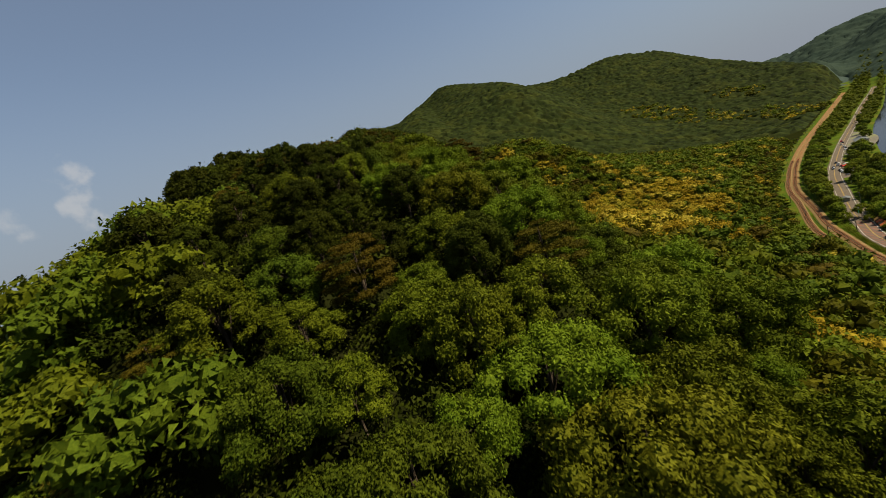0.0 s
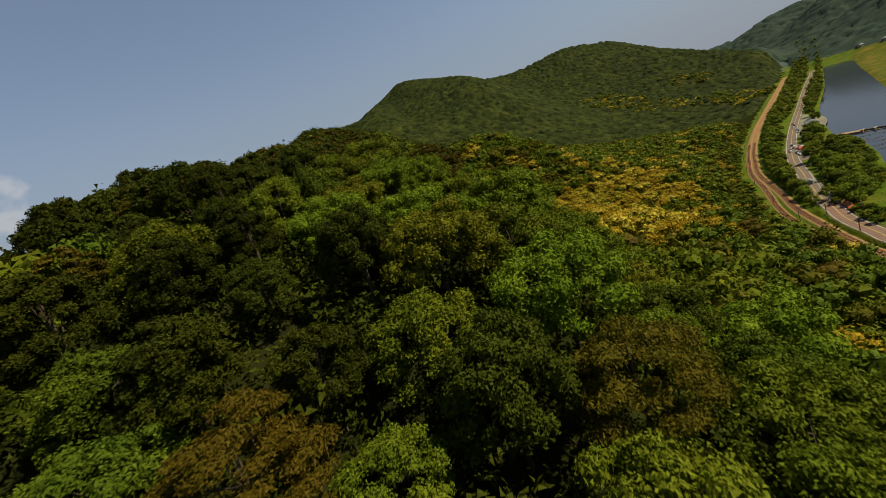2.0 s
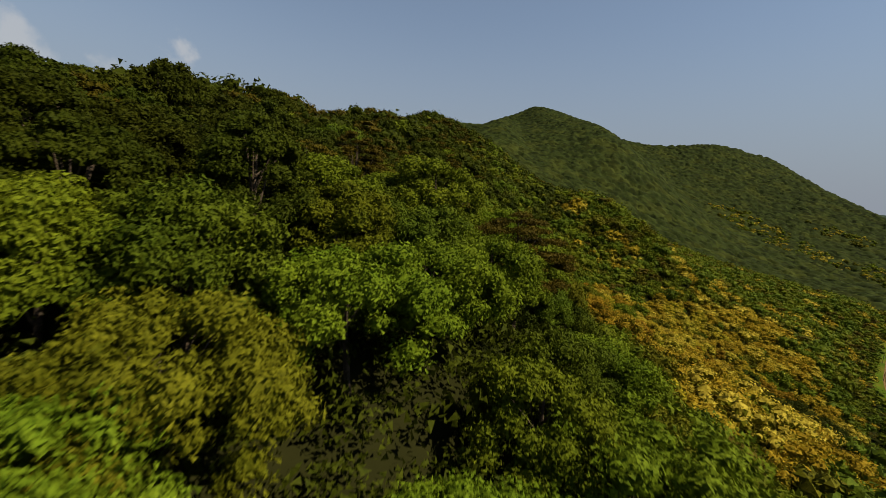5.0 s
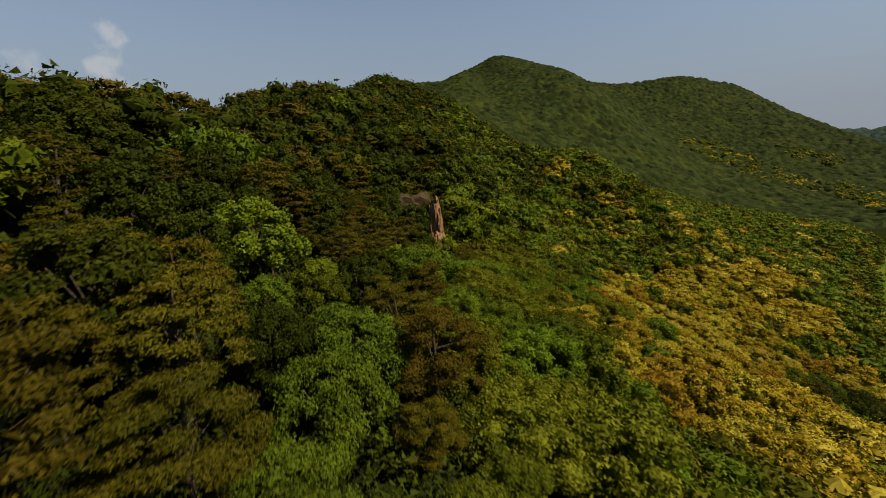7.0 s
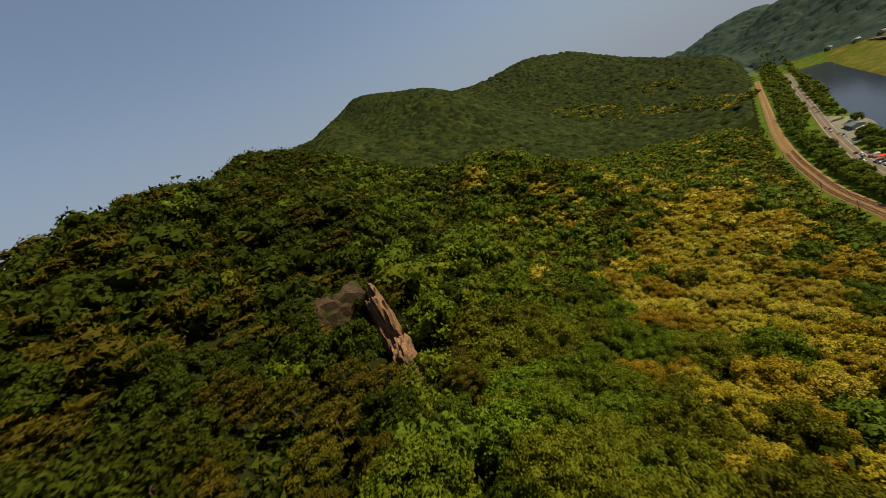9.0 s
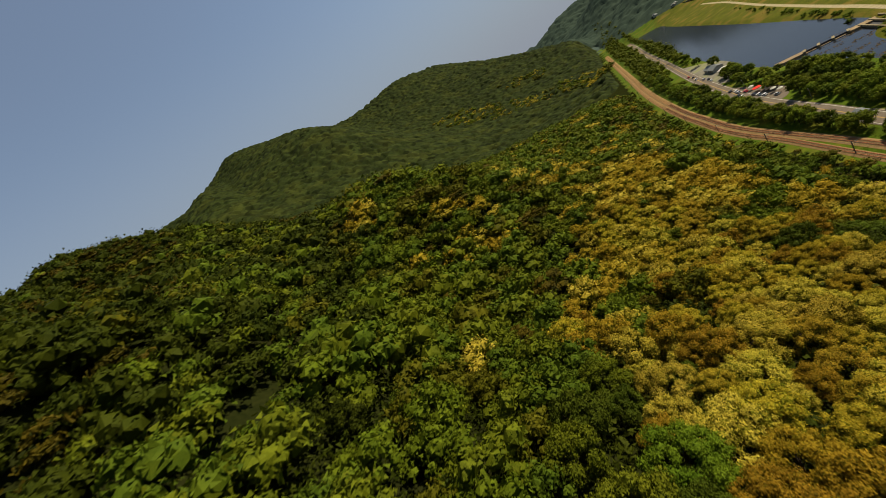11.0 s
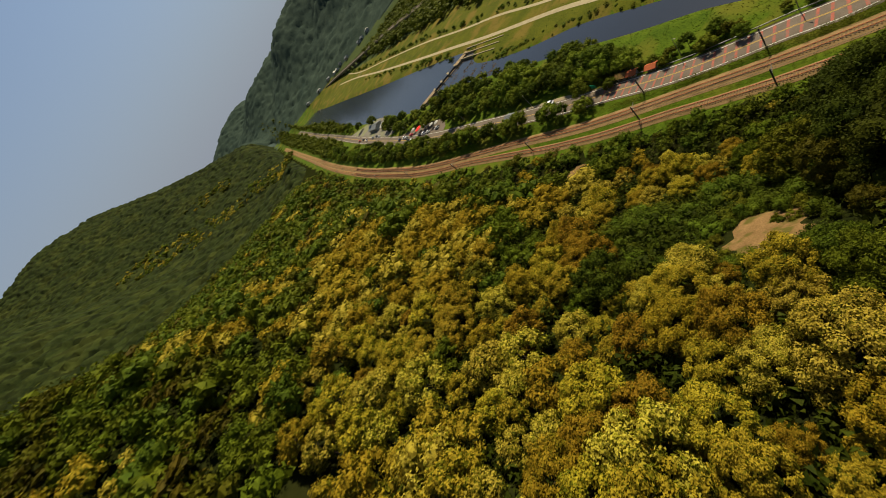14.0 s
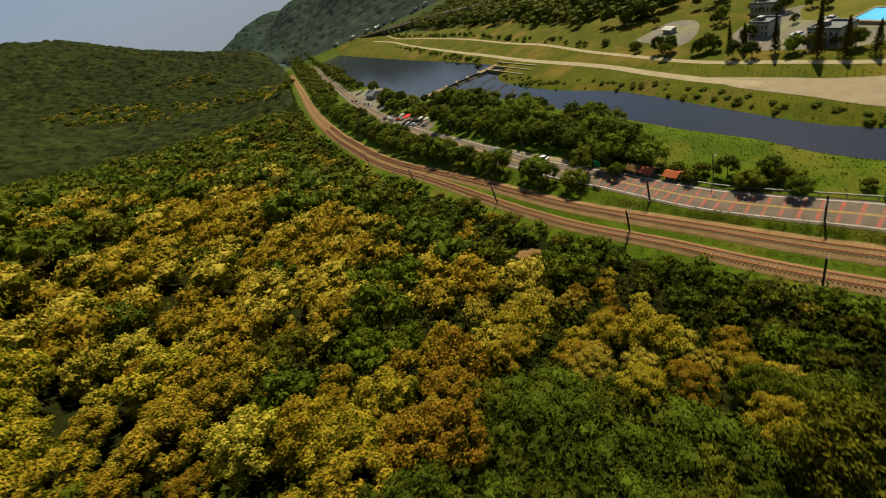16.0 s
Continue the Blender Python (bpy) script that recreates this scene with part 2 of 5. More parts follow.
def inside(x, y, poly):
    x, y = np.ravel(x), np.ravel(y)
    hit = np.zeros(x.shape, bool)
    for a, b in zip(poly, np.roll(poly, -1, axis=0)):
        cross = (a[1] > y) != (b[1] > y)
        with np.errstate(divide="ignore", invalid="ignore"):
            hit ^= cross & (x < (b[0] - a[0]) * (y - a[1]) / (b[1] - a[1]) + a[0])
    return hit


def smoothstep(a, b, v):
    t = np.clip((v - a) / (b - a), 0, 1)
    return t * t * (3 - 2 * t)


def wave_noise(x, y, size, seed):
    """A cheap, smooth, uneven field between about -1 and 1."""
    r = np.random.RandomState(seed)
    out = 0
    for k in range(9):
        a, f, p = r.uniform(0, 6.28), r.uniform(0.6, 1.9) / size * 6.28, r.uniform(0, 6.28)
        out = out + np.sin((x * math.cos(a) + y * math.sin(a)) * f + p)
    return out / 4.0


# ---------- plan of the valley ----------
RAIL = spline([(120, 20), (150, 80), (176, 145), (191, 178), (204, 201), (222, 231), (246, 263), (286, 318), (323, 358), (368, 403), (457, 483), (585, 589), (780, 750), (1000, 930), (1250, 1125)], 5)
RAIL_LOOP = spline([(110, 25), (140, 85), (168, 147), (186, 184), (194, 198), (201, 209), (210, 225), (219, 238), (231, 254)], 4)
ROAD = spline([(150, 20), (176, 100), (194, 160), (202, 176), (214, 198), (229, 217), (247, 240), (280, 276), (333, 332), (425, 412), (546, 509), (694, 628), (900, 790), (1250, 1080)], 4)
NEAR_BANK = [(150, 40), (186, 115), (221, 167), (239, 183), (256, 200), (281, 222), (306, 246), (328, 265), (362, 302), (381, 333), (421, 374), (516, 459), (688, 593), (950, 810)]
FAR_BANK = [(165, 30), (205, 110), (232, 163), (254, 183), (270, 195), (297, 216), (325, 247), (366, 279), (397, 285), (458, 335), (545, 412), (700, 545), (865, 685), (1080, 850)]
NEAR_LINE, FAR_LINE = spline(NEAR_BANK, 5), spline(FAR_BANK, 5)
RIVER = np.vstack([NEAR_LINE, FAR_LINE[::-1]])

XK = np.array([-200, -70, 0, 50, 110, 190, 320, 560, 1000.0])
YK = np.array([-80, 0, 60, 130, 200, 270, 370, 520, 760, 1100, 1600.0])
HILL = np.array([
    [-93, -123, -137, -105, -60, 0, 40, 60, 120, 200, 200],
    [-35, 49, 79, 111, 120, 136, 148, 182, 172, 275, 300],
    [-18, 69, 100, 95, 93, 118, 124, 167, 164, 273, 350],
    [1, 43, 46, 68, 70, 75, 108, 133, 153, 282, 378],
    [10, 17, 20, 40, 38, 50, 100, 88, 136, 257, 400],
    [10, 4, 3, 3, 0, 17, 49, 70, 106, 266, 425],
    [2, -1, 0, 1, 4, -4, 6, 33, 58, 270, 390],
    [-9, -7, -5, -1, 4, 9, 2, -3, 11, 107, 333],
    [-24, -10, 0, 12, 22, 31, 37, 35, -8, 89, 303.0]])


def knots(k, v):
    v = np.clip(v, k[0], k[-1])
    n = len(k)
    i = np.clip(np.searchsorted(k, v, side="right") - 1, 0, n - 2)
    h = k[i + 1] - k[i]
    t = (v - k[i]) / h
    w, r = np.zeros((len(v), n)), np.arange(len(v))
    np.add.at(w, (r, i), 2 * t ** 3 - 3 * t ** 2 + 1)
    np.add.at(w, (r, i + 1), -2 * t ** 3 + 3 * t ** 2)
    for j, hh in ((i, t ** 3 - 2 * t ** 2 + t), (i + 1, t ** 3 - t ** 2)):
        a, b = np.maximum(j - 1, 0), np.minimum(j + 1, n - 1)
        s = hh * h / (k[b] - k[a])
        np.add.at(w, (r, b), s)
        np.add.at(w, (r, a), -s)
    return w


KNOLLS = [(-29, 38, 4.8, 13), (820, 1600, 32, 150), (-75, 1060, -16, 60), (230, 1520, 14, 120)]
FAR_HILLS = [(1805, 2030, 150, 420), (1690, 1530, 172, 360), (1560, 1110, 168, 330), (1490, 815, 205, 300), (1470, 540, 245, 310), (1420, 245, 255, 330), (1300, -150, 240, 350), (2600, 1300, 190, 600), (2500, 400, 210, 600), (700, -900, 160, 400)]


def ground(x, y):
    """Height of the ground."""
    x, y = np.ravel(np.asarray(x, float)), np.ravel(np.asarray(y, float))
    h = np.einsum("ni,ij,nj->n", knots(XK, x), HILL, knots(YK, y))
    out = np.maximum(np.maximum(XK[0] - x, x - XK[-1]), np.maximum(YK[0] - y, np.maximum(y - YK[-1], 0)))
    h = h * (1 - smoothstep(0, 250, out))
    for cx, cy, ht, r in KNOLLS:
        h = h + ht * np.exp(-(((x - cx) / r) ** 2 + ((y - cy) / r) ** 2))
    d, s = distance(x, y, RAIL)
    west = np.where(s < 0, d, -d)
    h = np.where(h > 0, np.sqrt(h * h + 4) - 2, 0) * smoothstep(9, 50, west)
    h = h + 0.8 * wave_noise(x, y, 25, 3) * smoothstep(15, 60, west)
    far = np.zeros_like(h)
    for cx, cy, ht, r in FAR_HILLS:
        far = np.maximum(far, ht * np.exp(-(((x - cx) / r) ** 2 + ((y - cy) / r) ** 2)))
    far = far * (1 + 0.07 * wave_noise(x, y, 300, 17) + 0.015 * wave_noise(x, y, 110, 18))
    h = h + np.where(far > 6, far - 6, 0)
    dn, _ = distance(x, y, np.vstack([RIVER, RIVER[:1]]))
    dr = np.where(inside(x, y, RIVER), -dn, dn)
    return h - 2.6 * (1 - smoothstep(-4, 5, dr))


def axis(lo, a, b, hi, step):
    mid = list(np.arange(a, b + step, step))
    up, g = [mid[-1]], step
    while up[-1] < hi:
        g *= 1.08
        up.append(up[-1] + g)
    down, g = [mid[0]], step
    while down[-1] > lo:
        g *= 1.1
        down.append(down[-1] - g)
    return np.array(down[:0:-1] + mid + up[1:])


gx, gy = axis(-3800, -130, 720, 4300, 4.6), axis(-3600, -60, 720, 4300, 4.6)
xx, yy = np.meshgrid(gx, gy, indexing="ij")
GROUND_Z = ground(xx, yy).reshape(xx.shape)


def on_ground(x, y):
    """Heights on the built sheet of ground."""
    x, y = np.ravel(np.asarray(x, float)), np.ravel(np.asarray(y, float))
    i, j = np.clip(np.searchsorted(gx, x) - 1, 0, len(gx) - 2), np.clip(np.searchsorted(gy, y) - 1, 0, len(gy) - 2)
    u, w = (x - gx[i]) / (gx[i + 1] - gx[i]), (y - gy[j]) / (gy[j + 1] - gy[j])
    g = GROUND_Z
    return g[i, j] * (1 - u) * (1 - w) + g[i + 1, j] * u * (1 - w) + g[i, j + 1] * (1 - u) * w + g[i + 1, j + 1] * u * w


def ground_at(x, y):
    return float(on_ground([x], [y])[0])


def build_ground():
    z = GROUND_Z.ravel()
    v = np.stack([xx.ravel(), yy.ravel(), z], 1)
    a = (np.arange(len(gx) - 1)[:, None] * len(gy) + np.arange(len(gy) - 1)[None]).ravel()
    f = np.stack([a, a + len(gy), a + len(gy) + 1, a + 1], 1)
    c = v[f].mean(1)
    d, s = distance(c[:, 0], c[:, 1], RAIL)
    west = np.where(s < 0, d, -d)
    far = np.hypot(c[:, 0] - 80, c[:, 1] - 200) > 620
    _, over = distance(c[:, 0], c[:, 1], FAR_LINE)
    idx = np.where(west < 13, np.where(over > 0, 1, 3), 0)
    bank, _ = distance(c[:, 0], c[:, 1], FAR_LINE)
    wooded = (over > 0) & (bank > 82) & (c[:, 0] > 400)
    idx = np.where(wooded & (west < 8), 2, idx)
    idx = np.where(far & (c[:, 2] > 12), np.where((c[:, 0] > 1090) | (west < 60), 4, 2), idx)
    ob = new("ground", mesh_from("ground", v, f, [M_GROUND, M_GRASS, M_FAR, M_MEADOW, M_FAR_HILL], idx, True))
    return tagged(ob, "wooded hillside above a flat green river valley", "ground", kind="structure")


build_ground()


# ---------- more materials ----------
M_RAIL = material("rusty_rail", (0.26, 0.085, 0.035), (0.38, 0.13, 0.055), 1.0, 0.6, 0.2, 12)
M_SLEEPER = material("sleeper", (0.115, 0.070, 0.036), (0.19, 0.12, 0.066), 0.8, 0.95, 0.3, 12)
M_STEEL = material("dark_steel", (0.035, 0.035, 0.035), (0.07, 0.065, 0.06), 1.0, 0.6, 0.1, 8, metal=0.3)
M_GALV = material("galvanised_steel", (0.11, 0.11, 0.10), (0.18, 0.17, 0.16), 1.0, 0.5, 0.1, 8, metal=0.4)
M_RED = material("red_road_paint", (0.21, 0.068, 0.046), (0.29, 0.094, 0.064), 0.9, 0.85, 0.1, 10, ((0.13, 0.10, 0.075), 1.2, 0.7))
M_YELLOW = material("yellow_road_paint", (0.2720, 0.1760, 0.0504), (0.3520, 0.2320, 0.0720), 0.9, 0.85, 0.1, 10)
M_WHITE = material("white_paint", (0.3680, 0.3520, 0.2880), (0.4800, 0.4640, 0.3888), 0.5, 0.7, 0.1, 10)
M_WALL = material("pale_render", (0.2400, 0.2400, 0.2052), (0.3360, 0.3280, 0.2808), 0.4, 0.85, 0.15, 12)
M_ROOF = material("grey_metal_roof", (0.0960, 0.1040, 0.1008), (0.1520, 0.1600, 0.1548), 0.4, 0.45, 0.15, 8)
M_ORANGE = material("orange_roof", (0.25, 0.065, 0.025), (0.36, 0.10, 0.04), 0.5, 0.7, 0.2, 8)
M_CANVAS = material("red_canvas", (0.60, 0.03, 0.02), (0.72, 0.06, 0.04), 0.5, 0.8, 0.1, 8)
M_GREEN = material("green_sign_paint", (0.0, 0.16, 0.07), (0.01, 0.22, 0.10), 0.5, 0.5, 0, 8)
M_BLUE = material("blue_pool_paint", (0.05, 0.32, 0.55), (0.10, 0.42, 0.68), 0.3, 0.3, 0, 8)
M_GLASS = material("dark_window_glass", (0.02, 0.025, 0.03), (0.05, 0.055, 0.06), 0.3, 0.08, 0, 6, gloss=0.6)
M_RUBBER = material("tyre_rubber", (0.02, 0.02, 0.02), (0.035, 0.035, 0.035), 2.0, 0.9, 0.1, 6)
M_GRAVEL = material("grey_gravel", (0.1040, 0.0960, 0.0720), (0.1680, 0.1520, 0.1152), 0.2, 0.95, 0.4, 30, ((0.16, 0.17, 0.07), 0.06, 0.7))
M_PATH = material("pale_path", (0.2025, 0.1688, 0.0945), (0.2850, 0.2400, 0.1418), 0.3, 0.95, 0.3, 20)
M_LAWN = material("mown_lawn", (0.0638, 0.0690, 0.0095), (0.1087, 0.1013, 0.0162), 0.1, 0.95, 0.3, 16)
M_ROCK = material("weathered_rock", (0.085, 0.046, 0.022), (0.230, 0.128, 0.066), 0.45, 0.95, 0.9, 7, ((0.055, 0.040, 0.022), 0.5, 0.8))
# Darker copy of the rock, with the shade beside the pillar in its colour.
M_SHADED_CLIFF = material("shaded_cliff", (0.026, 0.018, 0.010), (0.075, 0.047, 0.026), 0.35, 0.95, 0.9, 7, ((0.025, 0.028, 0.008), 0.4, 0.8))
M_WEIR = material("stained_concrete", (0.1600, 0.1120, 0.0612), (0.2480, 0.1840, 0.1044), 0.2, 0.9, 0.3, 14, ((0.16, 0.12, 0.08), 0.15, 0.6))


# ---------- shapes ----------
def box(cx, cy, cz, sx, sy, sz, taper=1.0):
    """A box on its centre in plan and its base height; taper narrows the top."""
    v = [(cx + sx / 2 * a * k, cy + sy / 2 * b * k, cz + h) for h, k in ((0, 1.0), (sz, taper)) for a, b in ((-1, -1), (1, -1), (1, 1), (-1, 1))]
    return v, [(3, 2, 1, 0), (4, 5, 6, 7), (0, 1, 5, 4), (1, 2, 6, 5), (2, 3, 7, 6), (3, 0, 4, 7)]


def join(shapes):
    v, f = [], []
    for sv, sf in shapes:
        k = len(v)
        v.extend(sv)
        f.extend(tuple(i + k for i in q) for q in sf)
    return v, f


def bar(a, b, r, seg=6, rb=None):
    """A round bar from a to b."""
    a, b = Vector(a), Vector(b)
    d = (b - a).normalized()
    u = d.orthogonal().normalized()
    w = d.cross(u)
    v = [tuple(p + (u * math.cos(6.2832 * k / seg) + w * math.sin(6.2832 * k / seg)) * q) for p, q in ((a, r), (b, r if rb is None else rb)) for k in range(seg)]
    return v, [(k, (k + 1) % seg, seg + (k + 1) % seg, seg + k) for k in range(seg)]


def sweep(line, z, half, h):
    """A square bar along a plan line."""
    l, r = side(line, -half), side(line, half)
    n = len(line)
    z = np.broadcast_to(z, (n,))
    v = np.vstack([np.column_stack([l, z]), np.column_stack([r, z]), np.column_stack([r, z + h]), np.column_stack([l, z + h])])
    f = [(a * n + i, b * n + i, b * n + i + 1, a * n + i + 1) for a, b in ((1, 2), (2, 3), (3, 0)) for i in range(n - 1)]
    return v, f


def part(name, shape, mat, parent, label=""):
    ob = new(name, mesh_from(name, shape[0], shape[1], mat))
    ob.parent = parent
    if label:
        tagged(ob, label)
    return ob


def thing(name, label, category, group="", x=0.0, y=0.0, z=0.0, turn=0.0, kind=""):
    ob = tagged(new(name), label, category, group, kind)
    ob.matrix_basis = pose(x, y, z, 0, 0, turn)
    return ob


def strip(name, left, right, heights, mat, label, category):
    """A sheet between two plan lines; heights across it from left to right."""
    n = min(len(left), len(right))
    left, right = np.asarray(left)[:n], np.asarray(right)[:n]
    m = len(heights)
    v = np.vstack([np.column_stack([left * (1 - k / (m - 1)) + right * k / (m - 1), np.full(n, heights[k])]) for k in range(m)])
    f = [(k * n + i, (k + 1) * n + i, (k + 1) * n + i + 1, k * n + i + 1) for k in range(m - 1) for i in range(n - 1)]
    return tagged(new(name, mesh_from(name, v, f, mat, smooth=True)), label, category, kind="structure")


def resample(line, n):
    line = np.asarray(line, float)
    s = np.concatenate([[0], np.cumsum(np.linalg.norm(np.diff(line, axis=0), axis=1))])
    u = np.linspace(0, s[-1], n)
    return np.stack([np.interp(u, s, line[:, k]) for k in range(2)], 1)


def patch(name, outline, z, mat, label, category):
    """A flat paved or bare area with a slightly wavy edge."""
    p = spline(list(outline) + [outline[0]], 1.5)
    bm = bmesh.new()
    face = bm.faces.new([bm.verts.new((a, b, z)) for a, b in p[:-1]])
    if face.normal.z < 0 or face.calc_area() and (face.normal_update() or face.normal.z < 0):
        bmesh.ops.reverse_faces(bm, faces=[face])
    bmesh.ops.triangulate(bm, faces=bm.faces[:])
    me = bpy.data.meshes.new(name)
    bm.to_mesh(me)
    bm.free()
    me.materials.append(mat)
    return tagged(new(name, me), label, category, kind="structure")


# ---------- river, railway, road ----------
near_line, far_line = resample(NEAR_LINE, 200), resample(FAR_LINE, 200)
strip("water", side(near_line, -6), side(far_line, 6), (-1.2, -1.2, -1.2), M_WATER, "dark calm river water between grassy banks", "water")

join_at = int(np.argmax(RAIL[:, 1] > 282))
LOOP = spline(np.vstack([RAIL_LOOP[:-1:3], side(RAIL, -4.4)[join_at::6]]), 4)
strip("ballast_bed", side(RAIL, -2.5), side(RAIL, 2.9), (0.06, 0.5, 0.52, 0.5, 0.06), M_BALLAST, "brown stone ballast under the main track", "railway")
strip("loop_ballast_bed", side(LOOP, -2.2), side(LOOP, 2.0), (0.06, 0.46, 0.48, 0.46, 0.06), M_BALLAST, "brown stone ballast under the loop track", "railway")
strip("road", side(ROAD, -4.4), side(ROAD, 4.4), (0.10, 0.16, 0.18, 0.16, 0.10), M_ASPHALT, "grey asphalt road beside the railway", "road")


def lay_track(line, z, label):
    root = thing("railway_track", label, "railway track", "railway tracks")
    for off in (-0.75, 0.75):
        part("rail", sweep(side(line, off), z + 0.16, 0.06, 0.16), M_RAIL, root, "rust-brown steel rail")
    pts = spline(line, 0.68)
    pts = pts[pts[:, 1] < 420]
    d = np.gradient(pts, axis=0)
    d /= np.linalg.norm(d, axis=1)[:, None]
    w = np.stack([d[:, 1], -d[:, 0]], 1)
    # the sleepers that the flight passes nearest, one by one
    near = (pts[:, 1] > 150) & (pts[:, 1] < 268)
    one = mesh_from("sleeper", *box(0, 0, 0, 2.5, 0.26, 0.17), M_SLEEPER)
    for (x, y), (dx, dy) in zip(pts[near], w[near]):
        ob = new("sleeper", one)
        ob.parent = root
        ob.matrix_basis = pose(x, y, z, 0, 0, math.degrees(math.atan2(dy, dx)))
    pts, d, w = pts[~near], d[~near], w[~near]
    v = np.concatenate([np.stack([np.column_stack([pts + w * a * 1.25 + d * b * 0.13, np.full(len(pts), z + h)]) for a, b in ((-1, -1), (1, -1), (1, 1), (-1, 1))], 1) for h in (0.0, 0.17)], 1)
    base = np.arange(len(pts))[:, None, None] * 8
    f = (base + np.array([(4, 5, 6, 7), (0, 1, 5, 4), (1, 2, 6, 5), (2, 3, 7, 6), (3, 0, 4, 7)])[None]).reshape(-1, 4)
    tagged(part("sleeper_bed", (v.reshape(-1, 3), f), M_SLEEPER, root, "weathered sleepers far along the track"), kind="stuff")


lay_track(RAIL, 0.48, "rusty main railway track on brown ballast")
lay_track(LOOP, 0.44, "rusty loop track nearer the wooded slope")

road_root = bpy.data.objects["road"]
for off, mat, name in ((-3.5, M_WHITE, "edge_line"), (3.5, M_WHITE, "edge_line"), (-0.14, M_YELLOW, "centre_line"), (0.14, M_YELLOW, "centre_line")):
    l = side(ROAD, off)
    part(name, sweep(l, 0.175 if abs(off) < 1 else 0.145, 0.09 if abs(off) < 1 else 0.10, 0.02), mat, road_root)
stripe_line = spline(ROAD, 2.8)
for i in range(1, len(stripe_line) - 1):
    x, y = stripe_line[i]
    if 95 < y < 221:
        d = stripe_line[i + 1] - stripe_line[i - 1]
        d /= np.hypot(*d)
        n = np.array([d[1], -d[0]])
        for lo, hi in ((-3.3, -0.45), (0.45, 3.3)):
            c = [np.array([x, y]) + n * a + d * b for a, b in ((lo, -0.32), (hi, -0.32), (hi, 0.32), (lo, 0.32))]
            zz = [0.195 - 0.008 * abs(a) for a in (lo, hi, hi, lo)]
            part("red_stripe", ([(*p, h) for p, h in zip(c, zz)], [(0, 1, 2, 3)] if np.cross(c[1] - c[0], c[2] - c[1]) > 0 else [(3, 2, 1, 0)]), M_RED, road_root, "worn red stripe across the lane")


# ---------- paved and bare areas ----------
PATH_A = spline([(900, 640), (760, 532), (620, 435), (496, 346), (435, 301), (384, 264), (331, 222), (303, 203), (282, 188), (268, 176)], 4)
PATH_B = spline([(960, 640), (778, 530), (640, 425), (534, 345), (450, 288), (406, 256), (360, 228), (330, 208), (301, 188), (279, 167), (262, 150), (240, 118)], 4)
strip("riverside_path", side(PATH_A, -1.7), side(PATH_A, 1.7), (0.08, 0.1, 0.08), M_PATH, "pale concrete footpath along the river", "path")
strip("levee_path", side(PATH_B, -1.2), side(PATH_B, 1.2), (0.08, 0.1, 0.08), M_PATH, "pale footpath on the levee", "path")
strip("link_path", side(spline([(742, 520), (752, 514), (764, 520)], 2), -1), side(spline([(742, 520), (752, 514), (764, 520)], 2), 1), (0.09, 0.11, 0.09), M_PATH, "short link between the footpaths", "path")
patch("concrete_apron", [(284, 187), (270, 172), (258, 159), (238, 128), (222, 134), (238, 158), (254, 170), (272, 183)], 0.07, M_CONCRETE, "broad pale concrete apron by the river", "pavement")
patch("car_park", [(505, 482), (443, 429), (399, 388), (387, 366), (417, 374), (463, 412)], 0.06, M_GRAVEL, "grey car park around the riverside house", "pavement")
patch("roadside_lot", [(384, 382), (341, 346), (318, 318), (316, 306), (333, 311), (352, 335)], 0.07, M_ASPHALT, "grey lot with parked cars beside the road", "pavement")
patch("pale_lot", [(268, 256), (259, 245), (247, 231), (240, 233), (247, 244), (258, 256)], 0.08, M_CONCRETE, "pale sandy lot beside the road", "pavement")
patch("gravel_lot", [(352, 207), (362, 190), (350, 181), (332, 184), (326, 192)], 0.05, M_GRAVEL, "grey gravel lot behind the levee", "pavement")
patch("yard", [(296, 172), (318, 174), (330, 158), (318, 140), (296, 130), (276, 148)], 0.04, M_GRAVEL, "grey paved yard round the buildings", "pavement")
patch("lawn", [(313, 155), (326, 149), (312, 130), (292, 132), (296, 146)], 0.055, M_LAWN, "yellowish mown lawn behind the buildings", "lawn")


def dirt_patch(cx, cy, r, seed):
    """Bare earth lying on the slope, thin at its ragged edge."""
    rng = np.random.RandomState(seed)
    ph = rng.uniform(0, 6.28, 4)
    v, f = [(cx, cy)], []
    rings, seg = 6, 40
    for k in range(1, rings + 1):
        for a in range(seg):
            t = 6.2832 * a / seg
            q = r * k / rings * (1 + 0.22 * math.sin(2 * t + ph[0]) + 0.13 * math.sin(5 * t + ph[1]) + 0.08 * math.sin(9 * t + ph[2]))
            v.append((cx + q * math.cos(t), cy + q * math.sin(t)))
    for k in range(rings - 1):
        for a in range(seg):
            b = (a + 1) % seg
            f.append((1 + k * seg + a, 1 + (k + 1) * seg + a, 1 + (k + 1) * seg + b, 1 + k * seg + b))
    v = np.array(v)
    edge = np.concatenate([[0], np.repeat(np.arange(1, rings + 1), seg)]) / rings
    z = on_ground(v[:, 0], v[:, 1]) + 0.28 * (1 - edge ** 3) + 0.02
    inner = [(1 + a, 1 + (a + 1) % seg, 0, 0) for a in range(seg)]
    me = bpy.data.meshes.new("bare_earth")
    me.from_pydata(np.column_stack([v, z]).tolist(), [], f + [q[:3] for q in inner])
    me.materials.append(M_DIRT)
    for p in me.polygons:
        p.use_smooth = True
    tagged(new("bare_earth", me), "bare tan earth in a gap of the woods", "bare earth", kind="structure")


for k, (cx, cy, r) in enumerate([(131, 207.3, 6.3), (201, 237, 3.6), (213, 279, 4.0), (226, 298, 2.6), (690, 850, 18), (618, 675, 17)]):
    dirt_patch(cx, cy, r, 60 + k)


